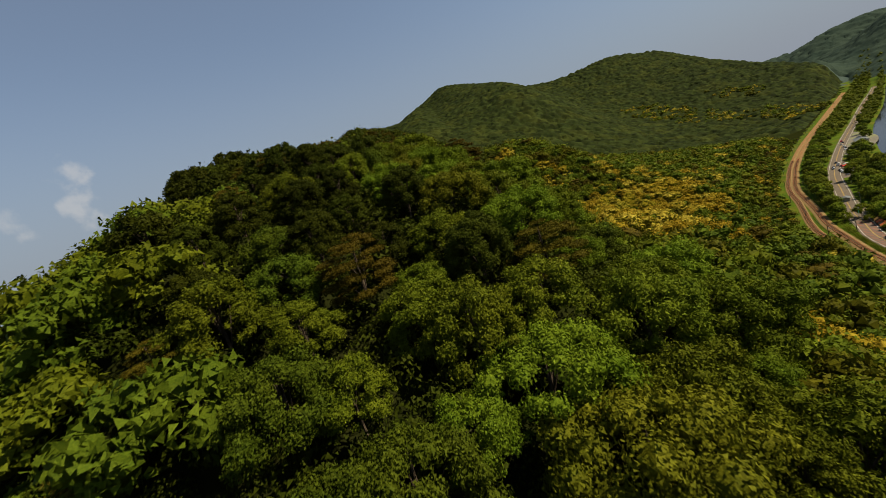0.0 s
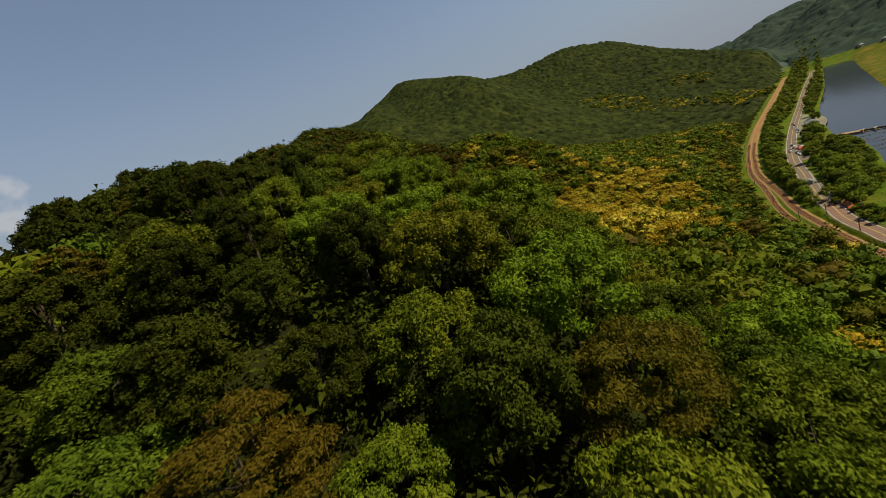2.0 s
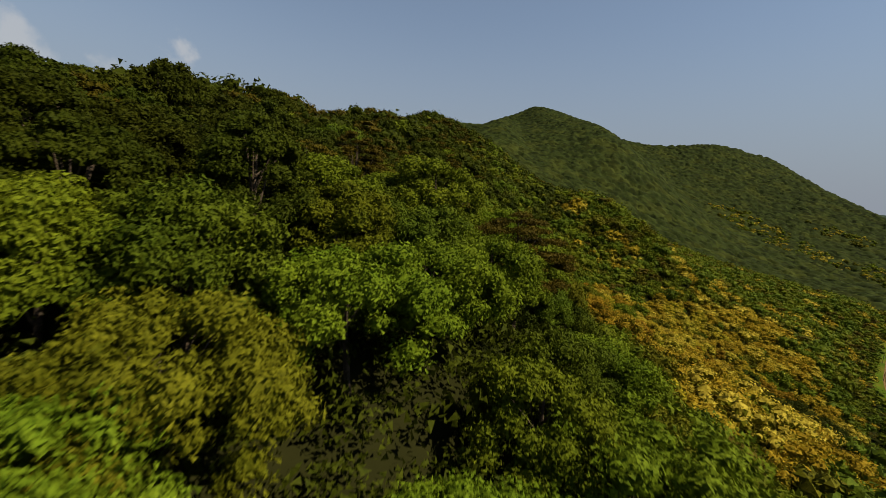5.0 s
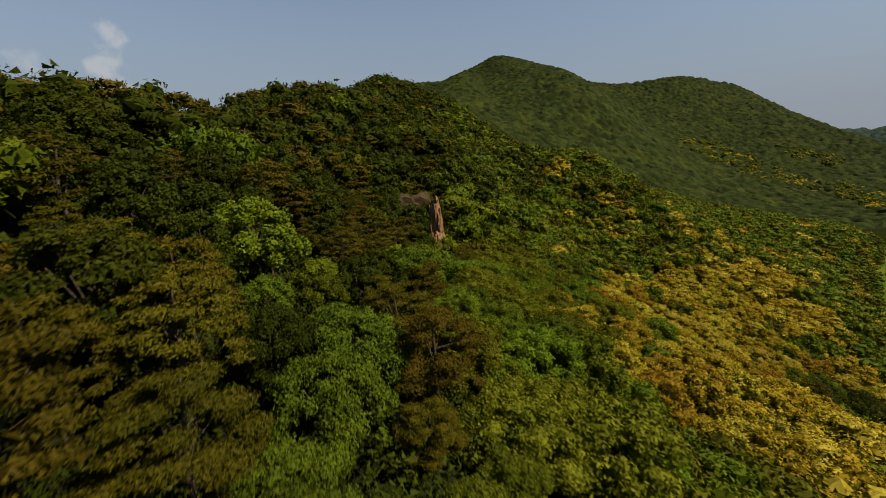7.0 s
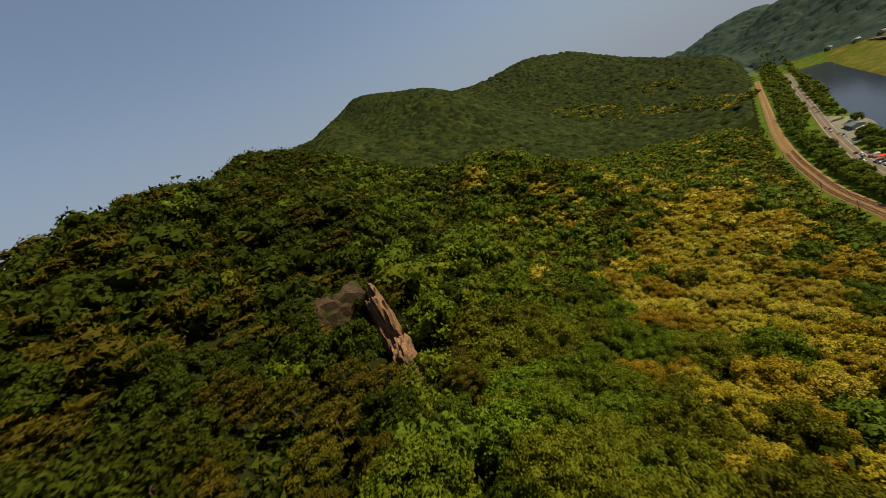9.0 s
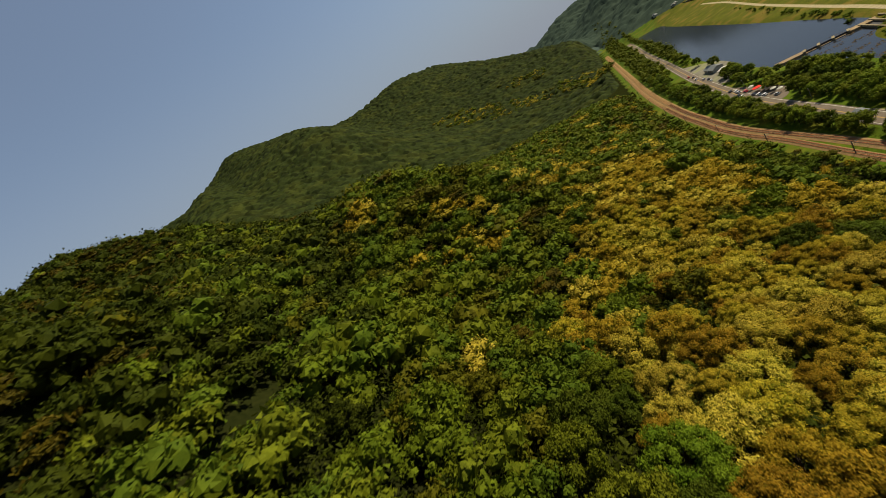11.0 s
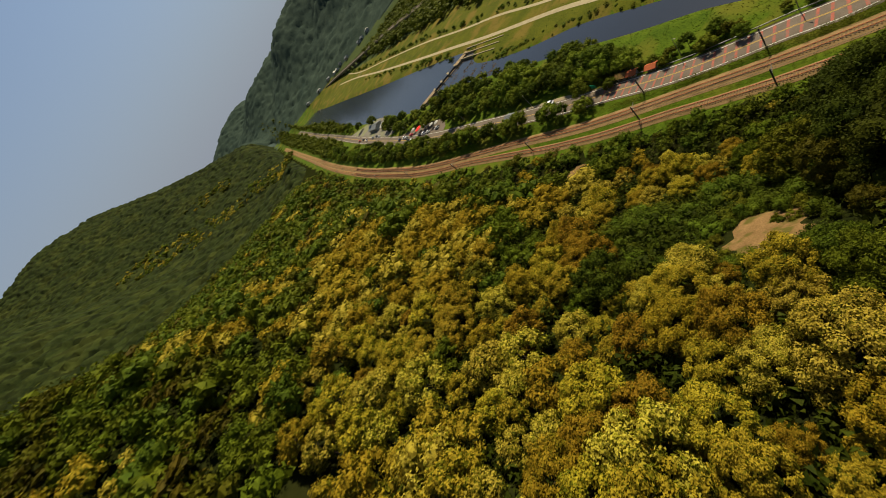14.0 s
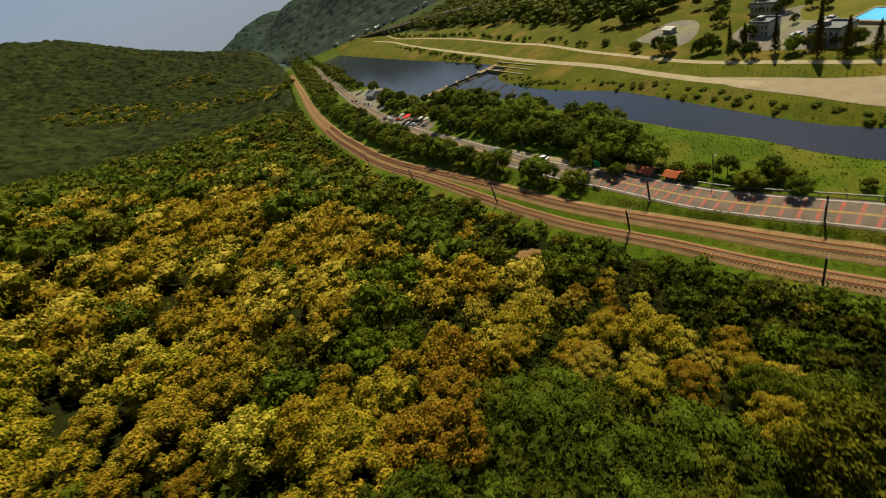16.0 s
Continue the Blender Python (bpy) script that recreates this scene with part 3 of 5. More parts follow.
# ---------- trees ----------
# Dark evergreen green, lowered further to hold the deep shade on the slope.
M_DARK = material("shaded_evergreen_leaf", (0.013, 0.020, 0.0018), (0.040, 0.046, 0.0036), 0.12, 0.6, 0.5, 50, coords="Position", translucent=0.2, gloss=0.02, per_piece=0.3, hue=0.012)
# Leaf of the far mountain with aerial haze tinted into its colour.
M_HAZY = material("haze_tinted_leaf", (0.023, 0.038, 0.028), (0.043, 0.062, 0.042), 0.02, 0.9, 0.6, 12, coords="Position", translucent=0.15, gloss=0.02, per_piece=0.15)


def leaf_quads(centres, normals, size, rng, fold=0.15, slim=0.36):
    """Small leaf sprays of three corners each."""
    n = len(centres)
    t = rng.normal(size=(n, 3))
    t -= (t * normals).sum(1)[:, None] * normals
    t /= np.linalg.norm(t, axis=1)[:, None] + 1e-9
    b = np.cross(normals, t)
    s = size * rng.uniform(0.6, 1.4, n)[:, None]
    v = np.stack([centres - t * s * 0.45 - b * s * slim, centres + t * s * 0.6 - normals * s * fold, centres - t * s * 0.45 + b * s * slim], 1)
    return v.reshape(-1, 3), np.arange(n * 3).reshape(n, 3)


def ball(level):
    """Corners of the triangles of a rough unit ball."""
    bm = bmesh.new()
    bmesh.ops.create_icosphere(bm, subdivisions=level, radius=1)
    out = np.array([[tuple(v.co) for v in f.verts] for f in bm.faces])
    bm.free()
    return out


BALLS = {1: ball(1), 2: ball(2)}


def crown_points(n, rng, clumps, radius, height, base, flat, spread):
    """Places and outward normals on the outer hull of a crown that is made of many rounded clumps."""
    cl = []
    for k in range(clumps):
        a = k * 2.4 + rng.uniform(-0.5, 0.5)
        el = math.acos(1 - 1.45 * (k + 0.5) / clumps)
        r = radius * rng.uniform(0.62, 1.0)
        cl.append((r * math.sin(el) * math.cos(a), r * math.sin(el) * math.sin(a), base + height * (0.42 + 0.45 * math.cos(el)) + rng.uniform(-0.4, 0.4), radius * rng.uniform(0.6, 1.45) * 1.5 / math.sqrt(clumps)))
    cl = np.array(cl)
    weight = cl[:, 3] ** 2
    p, d, k = np.zeros((0, 3)), np.zeros((0, 3)), np.zeros(0, int)
    while len(p) < n:
        kk = rng.choice(clumps, n * 2, p=weight / weight.sum())
        dd = rng.normal(size=(n * 2, 3))
        dd /= np.linalg.norm(dd, axis=1)[:, None]
        q = cl[kk, :3] + dd * (cl[kk, 3] * rng.uniform(0.62, 1.2, n * 2))[:, None] * np.array([1, 1, flat])
        away = q - np.array([0, 0, base + height * 0.3])
        ok = ((away * dd).sum(1) > -0.1 * radius) & (dd[:, 2] > -0.75)
        for c in cl:
            e = (q - c[:3]) / np.array([1, 1, flat])
            ok &= (e * e).sum(1) > (0.6 * c[3]) ** 2
        p, d, k = np.vstack([p, q[ok]]), np.vstack([d, dd[ok]]), np.concatenate([k, kk[ok]])
    p, d, k = p[:n], d[:n], k[:n]
    nr = d + rng.normal(size=(n, 3)) * spread + np.array([0, 0, 0.2])
    nr /= np.linalg.norm(nr, axis=1)[:, None]
    return p, nr, cl, d[:, 2], k


def crown_cores(cl, flat, level, rng):
    """The close-packed inner foliage of the clumps, as rough balls a little smaller than them."""
    b = BALLS[level]
    out = []
    for c in cl:
        key = np.round(b.reshape(-1, 3), 4)
        _, at = np.unique(key, axis=0, return_inverse=True)
        k = rng.uniform(0.5, 0.86, at.max() + 1)[at.ravel()]
        out.append(b.reshape(-1, 3) * (k * c[3])[:, None] * np.array([1, 1, flat]) + c[:3])
    return np.vstack(out)


def trunk_mesh(height, radius, clumps, rng, limbs=6):
    """A tapered, slightly bent trunk with limbs that reach into the clumps."""
    v, f = [], []

    def tube(a, b, ra, rb, seg=5):
        base = len(v)
        a, b = Vector(a), Vector(b)
        d = (b - a).normalized()
        u = d.orthogonal().normalized()
        w = d.cross(u)
        for p, r in ((a, ra), (b, rb)):
            for k in range(seg):
                t = 6.283 * k / seg
                v.append(tuple(p + (u * math.cos(t) + w * math.sin(t)) * r))
        for k in range(seg):
            f.append((base + k, base + (k + 1) % seg, base + seg + (k + 1) % seg, base + seg + k))

    mid = (rng.uniform(-0.3, 0.3), rng.uniform(-0.3, 0.3), height * 0.45)
    top = (rng.uniform(-0.4, 0.4), rng.uniform(-0.4, 0.4), height * 0.85)
    tube((0, 0, -0.8), mid, radius, radius * 0.7, 6)
    tube(mid, top, radius * 0.7, radius * 0.25, 6)
    for k in range(limbs):
        c = clumps[(k * 3) % len(clumps)]
        tube((mid[0], mid[1], height * (0.3 + 0.08 * (k % 5))), (c[0] * 0.9, c[1] * 0.9, c[2]), radius * 0.35, radius * 0.1, 4)
    return v, f


SHAPES = {"oak": (7.4, 3.6, 28, 0.8, 0.6), "chestnut": (6.6, 3.4, 30, 0.9, 0.45), "pine": (8.2, 3.1, 20, 0.32, 0.7), "bush": (2.6, 1.7, 8, 0.75, 0.45), "conifer": (11.0, 2.0, 26, 0.5, 0.5), "dark": (7.6, 3.4, 26, 0.75, 0.6), "riverside": (7.6, 3.4, 16, 0.85, 0.3)}
# leaf material, name, category, blossom material and how much of the crown's top it covers
KINDS = {"oak": (M_OAK, "oak_tree", "oak tree"), "oak_deep": (M_OAK_DEEP, "oak_tree", "oak tree"), "oak_olive": (M_OAK_OLIVE, "oak_tree", "oak tree"), "oak_fresh": (M_OAK_FRESH, "oak_tree", "oak tree"),
         "chestnut_cream": (M_CHESTNUT, "chestnut_tree", "chestnut tree", M_CREAM, 0.95), "chestnut_gold": (M_CHESTNUT, "chestnut_tree", "chestnut tree", M_BLOOM, 0.92), "chestnut_rust": (M_RUST_LEAF, "chestnut_tree", "chestnut tree", M_RUST, 0.8),
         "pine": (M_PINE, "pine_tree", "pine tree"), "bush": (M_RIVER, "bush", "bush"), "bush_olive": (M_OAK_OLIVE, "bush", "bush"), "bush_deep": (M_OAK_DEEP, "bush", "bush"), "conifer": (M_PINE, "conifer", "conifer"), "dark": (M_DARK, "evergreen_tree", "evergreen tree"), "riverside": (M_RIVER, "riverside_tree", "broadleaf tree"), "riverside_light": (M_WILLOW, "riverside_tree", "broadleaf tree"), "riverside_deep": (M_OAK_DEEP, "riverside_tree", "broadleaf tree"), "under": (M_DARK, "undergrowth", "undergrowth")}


def tree_template(kind, seed, leaves, size, clumps=0, level=1, far=True):
    """Arrays for a crown and a trunk; which leaf sprays are blossom."""
    rng = np.random.RandomState(seed)
    shape = kind.split("_")[0]
    height, radius, usual, flat, spread = SHAPES[shape]
    height *= rng.uniform(0.88, 1.14)
    radius *= rng.uniform(0.85, 1.15)
    p, nr, cl, up, which = crown_points(leaves, rng, clumps or usual, radius, height * 0.74, height * 0.24, flat, spread)
    if shape == "conifer":
        u = rng.uniform(0.02, 1, leaves) ** 0.7
        a = rng.uniform(0, 6.283, leaves)
        r = radius * u * (0.75 + 0.25 * np.sin(a * 5 + u * 40)) * rng.uniform(0.7, 1.05, leaves)
        p = np.stack([r * np.cos(a), r * np.sin(a), height * (1 - 0.93 * u)], 1)
        nr = np.stack([np.cos(a), np.sin(a), np.full(leaves, 0.5)], 1) + rng.normal(size=(leaves, 3)) * 0.4
        nr /= np.linalg.norm(nr, axis=1)[:, None]
        cl = cl * np.array([0.2, 0.2, 1, 0.45])
    v, f = leaf_quads(p, nr, size, rng, slim=0.2 if shape in ("pine", "conifer") else 0.3 if size < 0.24 else 0.36)
    tv, tf = trunk_mesh(height, 0.17 if shape != "bush" else 0.06, cl, rng)
    bloom = np.zeros(leaves, bool)
    if len(KINDS[kind]) > 3:
        share = KINDS[kind][4] * rng.choice((0.5, 0.9, 1.0, 1.1), len(cl))
        bloom = (up + rng.normal(size=leaves) * 0.12 > 0.75 - 0.62 * share[which]) & (rng.uniform(size=leaves) < 0.92)
    core = crown_cores(cl, flat, level, rng) if level else np.zeros((0, 3))
    tri = core.reshape(-1, 3, 3)
    normal = np.cross(tri[:, 1] - tri[:, 0], tri[:, 2] - tri[:, 0])
    inner = (normal[:, 2] > 0.3 * np.linalg.norm(normal, axis=1)) & far & (len(KINDS[kind]) > 3)
    v = np.vstack([v, core])
    return v, np.arange(len(v)).reshape(-1, 3), tv, tf, np.concatenate([bloom, inner])


def leaf_mats(kind):
    return [KINDS[kind][0]] + list(KINDS[kind][3:4])


def tree_master(kind, seed, leaves, size, label, group, level=1, clumps=0):
    """One tree with its parts."""
    _, name, cat = KINDS[kind][:3]
    v, f, tv, tf, bloom = tree_template(kind, seed, leaves, size, clumps, level, False)
    root = tagged(new(name), label, cat, group)
    for nm, me in (("crown", mesh_from("crown", v, f, leaf_mats(kind), bloom.astype(int))), ("trunk", mesh_from("trunk", tv, tf, M_BARK))):
        new(nm, me).parent = root
    return root


class Grower:
    """Places trees: the first of a kind is the master itself, the rest are copies that share its meshes."""

    def __init__(self):
        self.masters, self.used = {}, set()

    def plant(self, key, make, x, y, z, scale, turn, stretch=1.0, lean=(0, 0)):
        if key not in self.masters:
            self.masters[key] = make()
        m = Matrix.LocRotScale((x, y, z), Euler((lean[0], lean[1], turn)), (scale, scale, scale * stretch))
        if key in self.used:
            copy_thing(self.masters[key], m).matrix_basis = m
        else:
            self.used.add(key)
            self.masters[key].matrix_basis = m


grower = Grower()


class Woods:
    """Collects many trees of one look into one mesh."""

    def __init__(self):
        self.items = {}

    def add(self, k, tpl, x, y, z, scale, turn, stretch=1.0):
        v, f, tv, tf, bloom = tpl
        c, s = math.cos(turn) * scale, math.sin(turn) * scale
        w = np.column_stack([v[:, 0] * c - v[:, 1] * s + x, v[:, 0] * s + v[:, 1] * c + y, v[:, 2] * scale * stretch + z])
        self.items.setdefault(k, []).append((w, bloom))

    def build(self, labels):
        for k, items in self.items.items():
            v = np.vstack([a for a, _ in items])
            name, kind, label = labels[k]
            ob = new(name, mesh_from(name, v, np.arange(len(v)).reshape(-1, 3), leaf_mats(kind), np.concatenate([b for _, b in items]).astype(int)))
            tagged(ob, label, "woods", kind="stuff")


def scatter(xlo, xhi, ylo, yhi, step, seed):
    """Uneven plan points about step apart."""
    rng = np.random.RandomState(seed)
    gx, gy = np.arange(xlo, xhi, step), np.arange(ylo, yhi, step)
    x, y = np.meshgrid(gx, gy, indexing="ij")
    x = x + (np.arange(len(gy)) % 2)[None] * step * 0.5
    return x.ravel() + rng.uniform(-0.3, 0.3, x.size) * step, y.ravel() + rng.uniform(-0.3, 0.3, x.size) * step


GROVE_EDGE = np.array([(20, 132), (30, 162), (42, 198), (54, 216), (70, 240), (96, 267), (136, 297), (170, 322), (205, 343), (222, 322), (211, 288), (198, 256), (188, 232), (182, 206), (176, 196), (166, 199), (152, 204), (128, 203), (112, 203), (104, 196), (100, 184), (104, 152), (96, 134), (70, 128), (44, 116)], float)
SHRUBS = np.array([(121, 213), (133, 227), (147, 233), (157, 226), (152, 208), (146, 200), (128, 199), (122, 205)], float)
SINGLES = [(105, 312, 9), (92, 297, 7), (146, 331, 11), (82, 355, 7), (70, 342, 6), (98, 322, 6), (68, 75, 8), (235, 372, 9), (190, 352, 10)]
GREEN_SPOTS = [(80, 236, 6), (83, 256, 7), (158, 251, 7), (178, 262, 6), (128, 236, 5), (205, 300, 9)]


def grove_depth(x, y):
    """How far inside the blossoming chestnut grove a place lies, uneven at its edge."""
    d, _ = distance(x, y, np.vstack([GROVE_EDGE, GROVE_EDGE[:1]]))
    return np.where(inside(x, y, GROVE_EDGE), d, -d) + 7 * wave_noise(x, y, 30, 8)


CLEARINGS = [(132, 207, 6.5), (126, 207, 6), (201, 237, 4), (213, 279, 4.5), (226, 298, 3), (1, 192, 5), (1.5, 185, 3.5), (-6, 199, 3.5), (3, 224, 2)]
GROVE = np.array([(150, 215), (128, 268)])
FLIGHT = np.array([(-3, -5), (4, 40), (4, 80), (2, 120), (26, 168), (57, 197), (98, 211), (150, 212)])


def clear(x, y):
    ok = np.ones(len(x), bool)
    for cx, cy, r in CLEARINGS:
        ok &= np.hypot(x - cx, y - cy) > r + 1.5
    return ok


def canopy(name, xs, ys, step, spacing, mat, label, cover, seed, smooth=False, rough=1.15):
    """Closed woods far off: one crown surface of many uneven domes over the slope."""
    rng = np.random.RandomState(seed)
    ax, ay = np.arange(*xs, step), np.arange(*ys, step)
    x, y = np.meshgrid(ax, ay, indexing="ij")
    x = (x + rng.uniform(-0.3, 0.3, x.shape) * step).ravel()
    y = (y + rng.uniform(-0.3, 0.3, y.shape) * step).ravel()
    table = rng.uniform(size=(4, 61, 67))
    i, j = np.floor(x / spacing).astype(int), np.floor(y / spacing).astype(int)
    top = np.zeros_like(x)
    for a in (-1, 0, 1):
        for b in (-1, 0, 1):
            ox, oy, size, tall = table[:, (i + a) % 61, (j + b) % 67]
            r = spacing * (0.55 + 0.35 * size)
            d2 = (x - (i + a + ox) * spacing) ** 2 + (y - (j + b + oy) * spacing) ** 2
            top = np.maximum(top, np.sqrt(np.maximum(r * r - d2, 0)) * rough + np.where(d2 < r * r, tall * spacing * 0.35, 0))
    z = on_ground(x, y)
    d, s = distance(x, y, RAIL)
    k = cover(x, y, z, d, s)
    v = np.column_stack([x, y, z + k * (2.0 + top + rng.uniform(-0.06, 0.06, len(x)) * spacing) - (1 - k) * 2])
    n = len(ay)
    a = (np.arange(len(ax) - 1)[:, None] * n + np.arange(n - 1)[None]).ravel()
    f = np.stack([a, a + n, a + n + 1, a + 1], 1)
    f = f[k[f].max(1) > 0]
    used, flat = np.unique(f.ravel(), return_inverse=True)
    tagged(new(name, mesh_from(name, v[used], flat.reshape(-1, 4), mat, smooth=smooth)), label, "woods", kind="stuff")


ORCHARDS = [[(604, 1180), (690, 1150), (735, 1000), (700, 850), (640, 880), (580, 1040)], [(800, 1120), (850, 1100), (900, 1030), (850, 980), (800, 1040)], [(720, 900), (780, 880), (760, 730), (640, 690), (660, 760)]]


def grow_forest():
    x, y = scatter(-95, 480, -12, 600, 5.5, 5)
    d, s = distance(x, y, RAIL)
    west = np.where(s < 0, d, -d)
    dl, _ = distance(x, y, RAIL_LOOP)
    keep = (west > 11) & (dl > 6) & clear(x, y) & ~inside(x, y, SHRUBS)
    x, y, edge_of_track = x[keep], y[keep], np.minimum(west, dl)[keep]
    z = on_ground(x, y)
    near, _ = distance(x, y, FLIGHT)
    near = np.minimum(near, distance(x, y, GROVE)[0] + 15)
    rng = np.random.RandomState(11)
    die = rng.uniform(size=len(x))
    edge = 6 + 0.36 * np.maximum(y - 150, 0)
    # Share of dark evergreens, which also stand in for shade on the slope.
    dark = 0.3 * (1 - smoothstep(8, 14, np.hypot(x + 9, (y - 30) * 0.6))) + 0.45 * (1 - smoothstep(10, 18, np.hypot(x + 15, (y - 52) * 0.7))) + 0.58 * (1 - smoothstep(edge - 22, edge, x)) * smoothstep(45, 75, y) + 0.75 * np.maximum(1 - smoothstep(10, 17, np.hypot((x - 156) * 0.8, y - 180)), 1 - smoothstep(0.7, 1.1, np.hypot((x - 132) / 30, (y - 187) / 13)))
    pine = 0.08 + 0.08 * wave_noise(x, y, 60, 4) + 0.3 * (1 - smoothstep(-2, 12, x)) * smoothstep(60, 100, y) - 0.14 * smoothstep(4, 12, x) * (1 - smoothstep(40, 55, x)) * smoothstep(70, 95, y)
    pine = pine * np.where((x > 8) & (y < 70), 0.3, 1)
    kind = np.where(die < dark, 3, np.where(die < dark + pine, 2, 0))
    depth = grove_depth(x, y)
    grove = (depth > 0) & (rng.uniform(size=len(x)) < 0.95) | (rng.uniform(size=len(x)) < 0.09 * smoothstep(-90, -5, depth) * smoothstep(20, 60, x))
    for cx, cy, r in SINGLES:
        grove |= np.hypot(x - cx, y - cy) < r
    for cx, cy, r in GREEN_SPOTS:
        grove &= np.hypot(x - cx, y - cy) > r
    grove |= (y > 330) & (x > 150) & (wave_noise(x, y, 40, 23) > 0.7)
    kind = np.where(grove & (dark < 0.3), 1, kind)
    tone = rng.uniform(size=len(x)) + 0.25 * wave_noise(x, y, 22, 31)
    names, count = ["oak", "chestnut", "pine", "dark"], [0, 0, 0, 0]
    labels = {"oak": "green broad-leaved oak tree in the hillside woods", "oak_deep": "deep green oak tree in the hillside woods", "oak_olive": "olive-tinged oak tree in the hillside woods", "oak_fresh": "fresh green oak tree in the hillside woods",
              "chestnut_cream": "chestnut tree covered in pale cream blossom", "chestnut_gold": "chestnut tree covered in golden yellow blossom", "chestnut_rust": "chestnut tree with withered rust-brown blossom",
              "pine": "olive-brown pine tree with layered branches", "dark": "dark green evergreen tree in the hillside woods"}
    rich = {k: k.startswith("chestnut") for k in labels}
    fine_mid = {k: [tree_template(k, 80 + q, 1200 if rich[k] else 900, 0.42 if rich[k] else 0.5, 16) for q in range(4)] for k in labels}
    mid = {k: [tree_template(k, 90 + q, 520 if rich[k] else 260, 0.56 if rich[k] else 0.8, 12 if rich[k] else 7) for q in range(4)] for k in labels}
    low = {k: [tree_template(k, 190 + q, 150 if rich[k] else 62, 0.9 if rich[k] else 1.25, 6 if rich[k] else 3) for q in range(4)] for k in labels}
    woods = Woods()
    for i in np.argsort(near):
        k = names[kind[i]]
        # shady: ridge side whose shade is given by picking the deeper green leaf
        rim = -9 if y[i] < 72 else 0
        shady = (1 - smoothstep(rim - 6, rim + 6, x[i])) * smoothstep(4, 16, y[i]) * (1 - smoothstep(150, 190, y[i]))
        if near[i] < 60 and y[i] > 62 and rng.uniform() < 0.03 + 0.1 * shady:
            continue
        if k == "oak":
            # sunny: olive and fresh leaf, chosen lighter for the sunlight on this slope
            sunny = smoothstep(2, 12, x[i]) * (1 - smoothstep(34, 46, x[i])) * smoothstep(70, 95, y[i]) * (1 - smoothstep(185, 215, y[i]))
            if rng.uniform() < 0.75 * sunny:
                tone[i] = rng.choice((0.0, 1.2, 1.2))
            elif y[i] < 75 and rng.uniform() < 0.5 - shady:
                tone[i] = rng.choice((0.0, 0.0, 0.6))
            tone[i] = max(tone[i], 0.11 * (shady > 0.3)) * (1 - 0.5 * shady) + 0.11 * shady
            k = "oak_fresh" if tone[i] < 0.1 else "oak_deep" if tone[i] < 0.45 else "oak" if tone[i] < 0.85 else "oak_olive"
            if any(np.hypot(x[i] - c[0], y[i] - c[1]) < c[2] for c in GREEN_SPOTS):
                k = "oak_fresh"
        elif k == "chestnut":
            k = "chestnut_cream" if tone[i] < 0.3 else "chestnut_gold" if tone[i] < 0.68 else "chestnut_rust"
        sc, turn, st = rng.choice((0.72, 0.9, 1.05, 1.22)) * rng.uniform(0.92, 1.08), rng.uniform(0, 6.28), rng.uniform(0.9, 1.12)
        if y[i] > 150 and x[i] > 100:
            sc *= 0.55 + 0.45 * smoothstep(14, 34, edge_of_track[i])
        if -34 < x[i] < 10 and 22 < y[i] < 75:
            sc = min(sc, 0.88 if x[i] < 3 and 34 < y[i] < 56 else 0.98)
        if count[kind[i]] < (210, 290, 70, 140)[kind[i]] and near[i] < 90:
            q, lod = rng.randint(2), 0 if near[i] < (24 if y[i] < 75 else 12) else 1 if near[i] < 24 else 2
            count[kind[i]] += 1
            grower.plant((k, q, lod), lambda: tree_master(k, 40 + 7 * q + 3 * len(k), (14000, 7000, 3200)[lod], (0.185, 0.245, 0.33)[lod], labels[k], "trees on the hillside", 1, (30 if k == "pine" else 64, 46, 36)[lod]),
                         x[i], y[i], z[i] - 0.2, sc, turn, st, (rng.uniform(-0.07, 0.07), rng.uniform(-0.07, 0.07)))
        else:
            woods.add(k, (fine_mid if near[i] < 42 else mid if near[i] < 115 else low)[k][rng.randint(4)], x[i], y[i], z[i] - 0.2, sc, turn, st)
    # terraced orchards below the mountain
    for n, outline in enumerate(ORCHARDS):
        o = np.array(outline, float)
        ox, oy = scatter(o[:, 0].min(), o[:, 0].max(), o[:, 1].min(), o[:, 1].max(), 11, 70 + n)
        ok = inside(ox, oy, o) & (wave_noise(ox, oy, 70, 71) > -0.25)
        for a, b, c in zip(ox[ok], oy[ok], on_ground(ox[ok], oy[ok])):
            k = rng.choice(("chestnut_cream", "chestnut_gold", "oak_fresh", "oak", "oak_olive"))
            woods.add(k, low[k][rng.randint(4)], a, b, c + 1.5, rng.uniform(0.9, 1.5), rng.uniform(0, 6.28))
    # low growth under the crowns; its dark leaf paints the shade of the gaps
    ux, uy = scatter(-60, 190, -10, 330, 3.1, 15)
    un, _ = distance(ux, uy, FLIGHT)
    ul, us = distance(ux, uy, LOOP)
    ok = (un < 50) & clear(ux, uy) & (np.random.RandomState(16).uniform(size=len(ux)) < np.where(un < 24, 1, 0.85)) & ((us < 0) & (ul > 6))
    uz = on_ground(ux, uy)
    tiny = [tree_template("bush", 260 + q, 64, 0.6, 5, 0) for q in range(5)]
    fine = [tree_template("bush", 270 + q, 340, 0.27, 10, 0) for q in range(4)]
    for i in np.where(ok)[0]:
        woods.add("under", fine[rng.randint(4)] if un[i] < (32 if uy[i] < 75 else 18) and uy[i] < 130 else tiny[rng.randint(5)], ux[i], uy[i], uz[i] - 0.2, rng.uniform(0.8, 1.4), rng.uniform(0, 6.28))
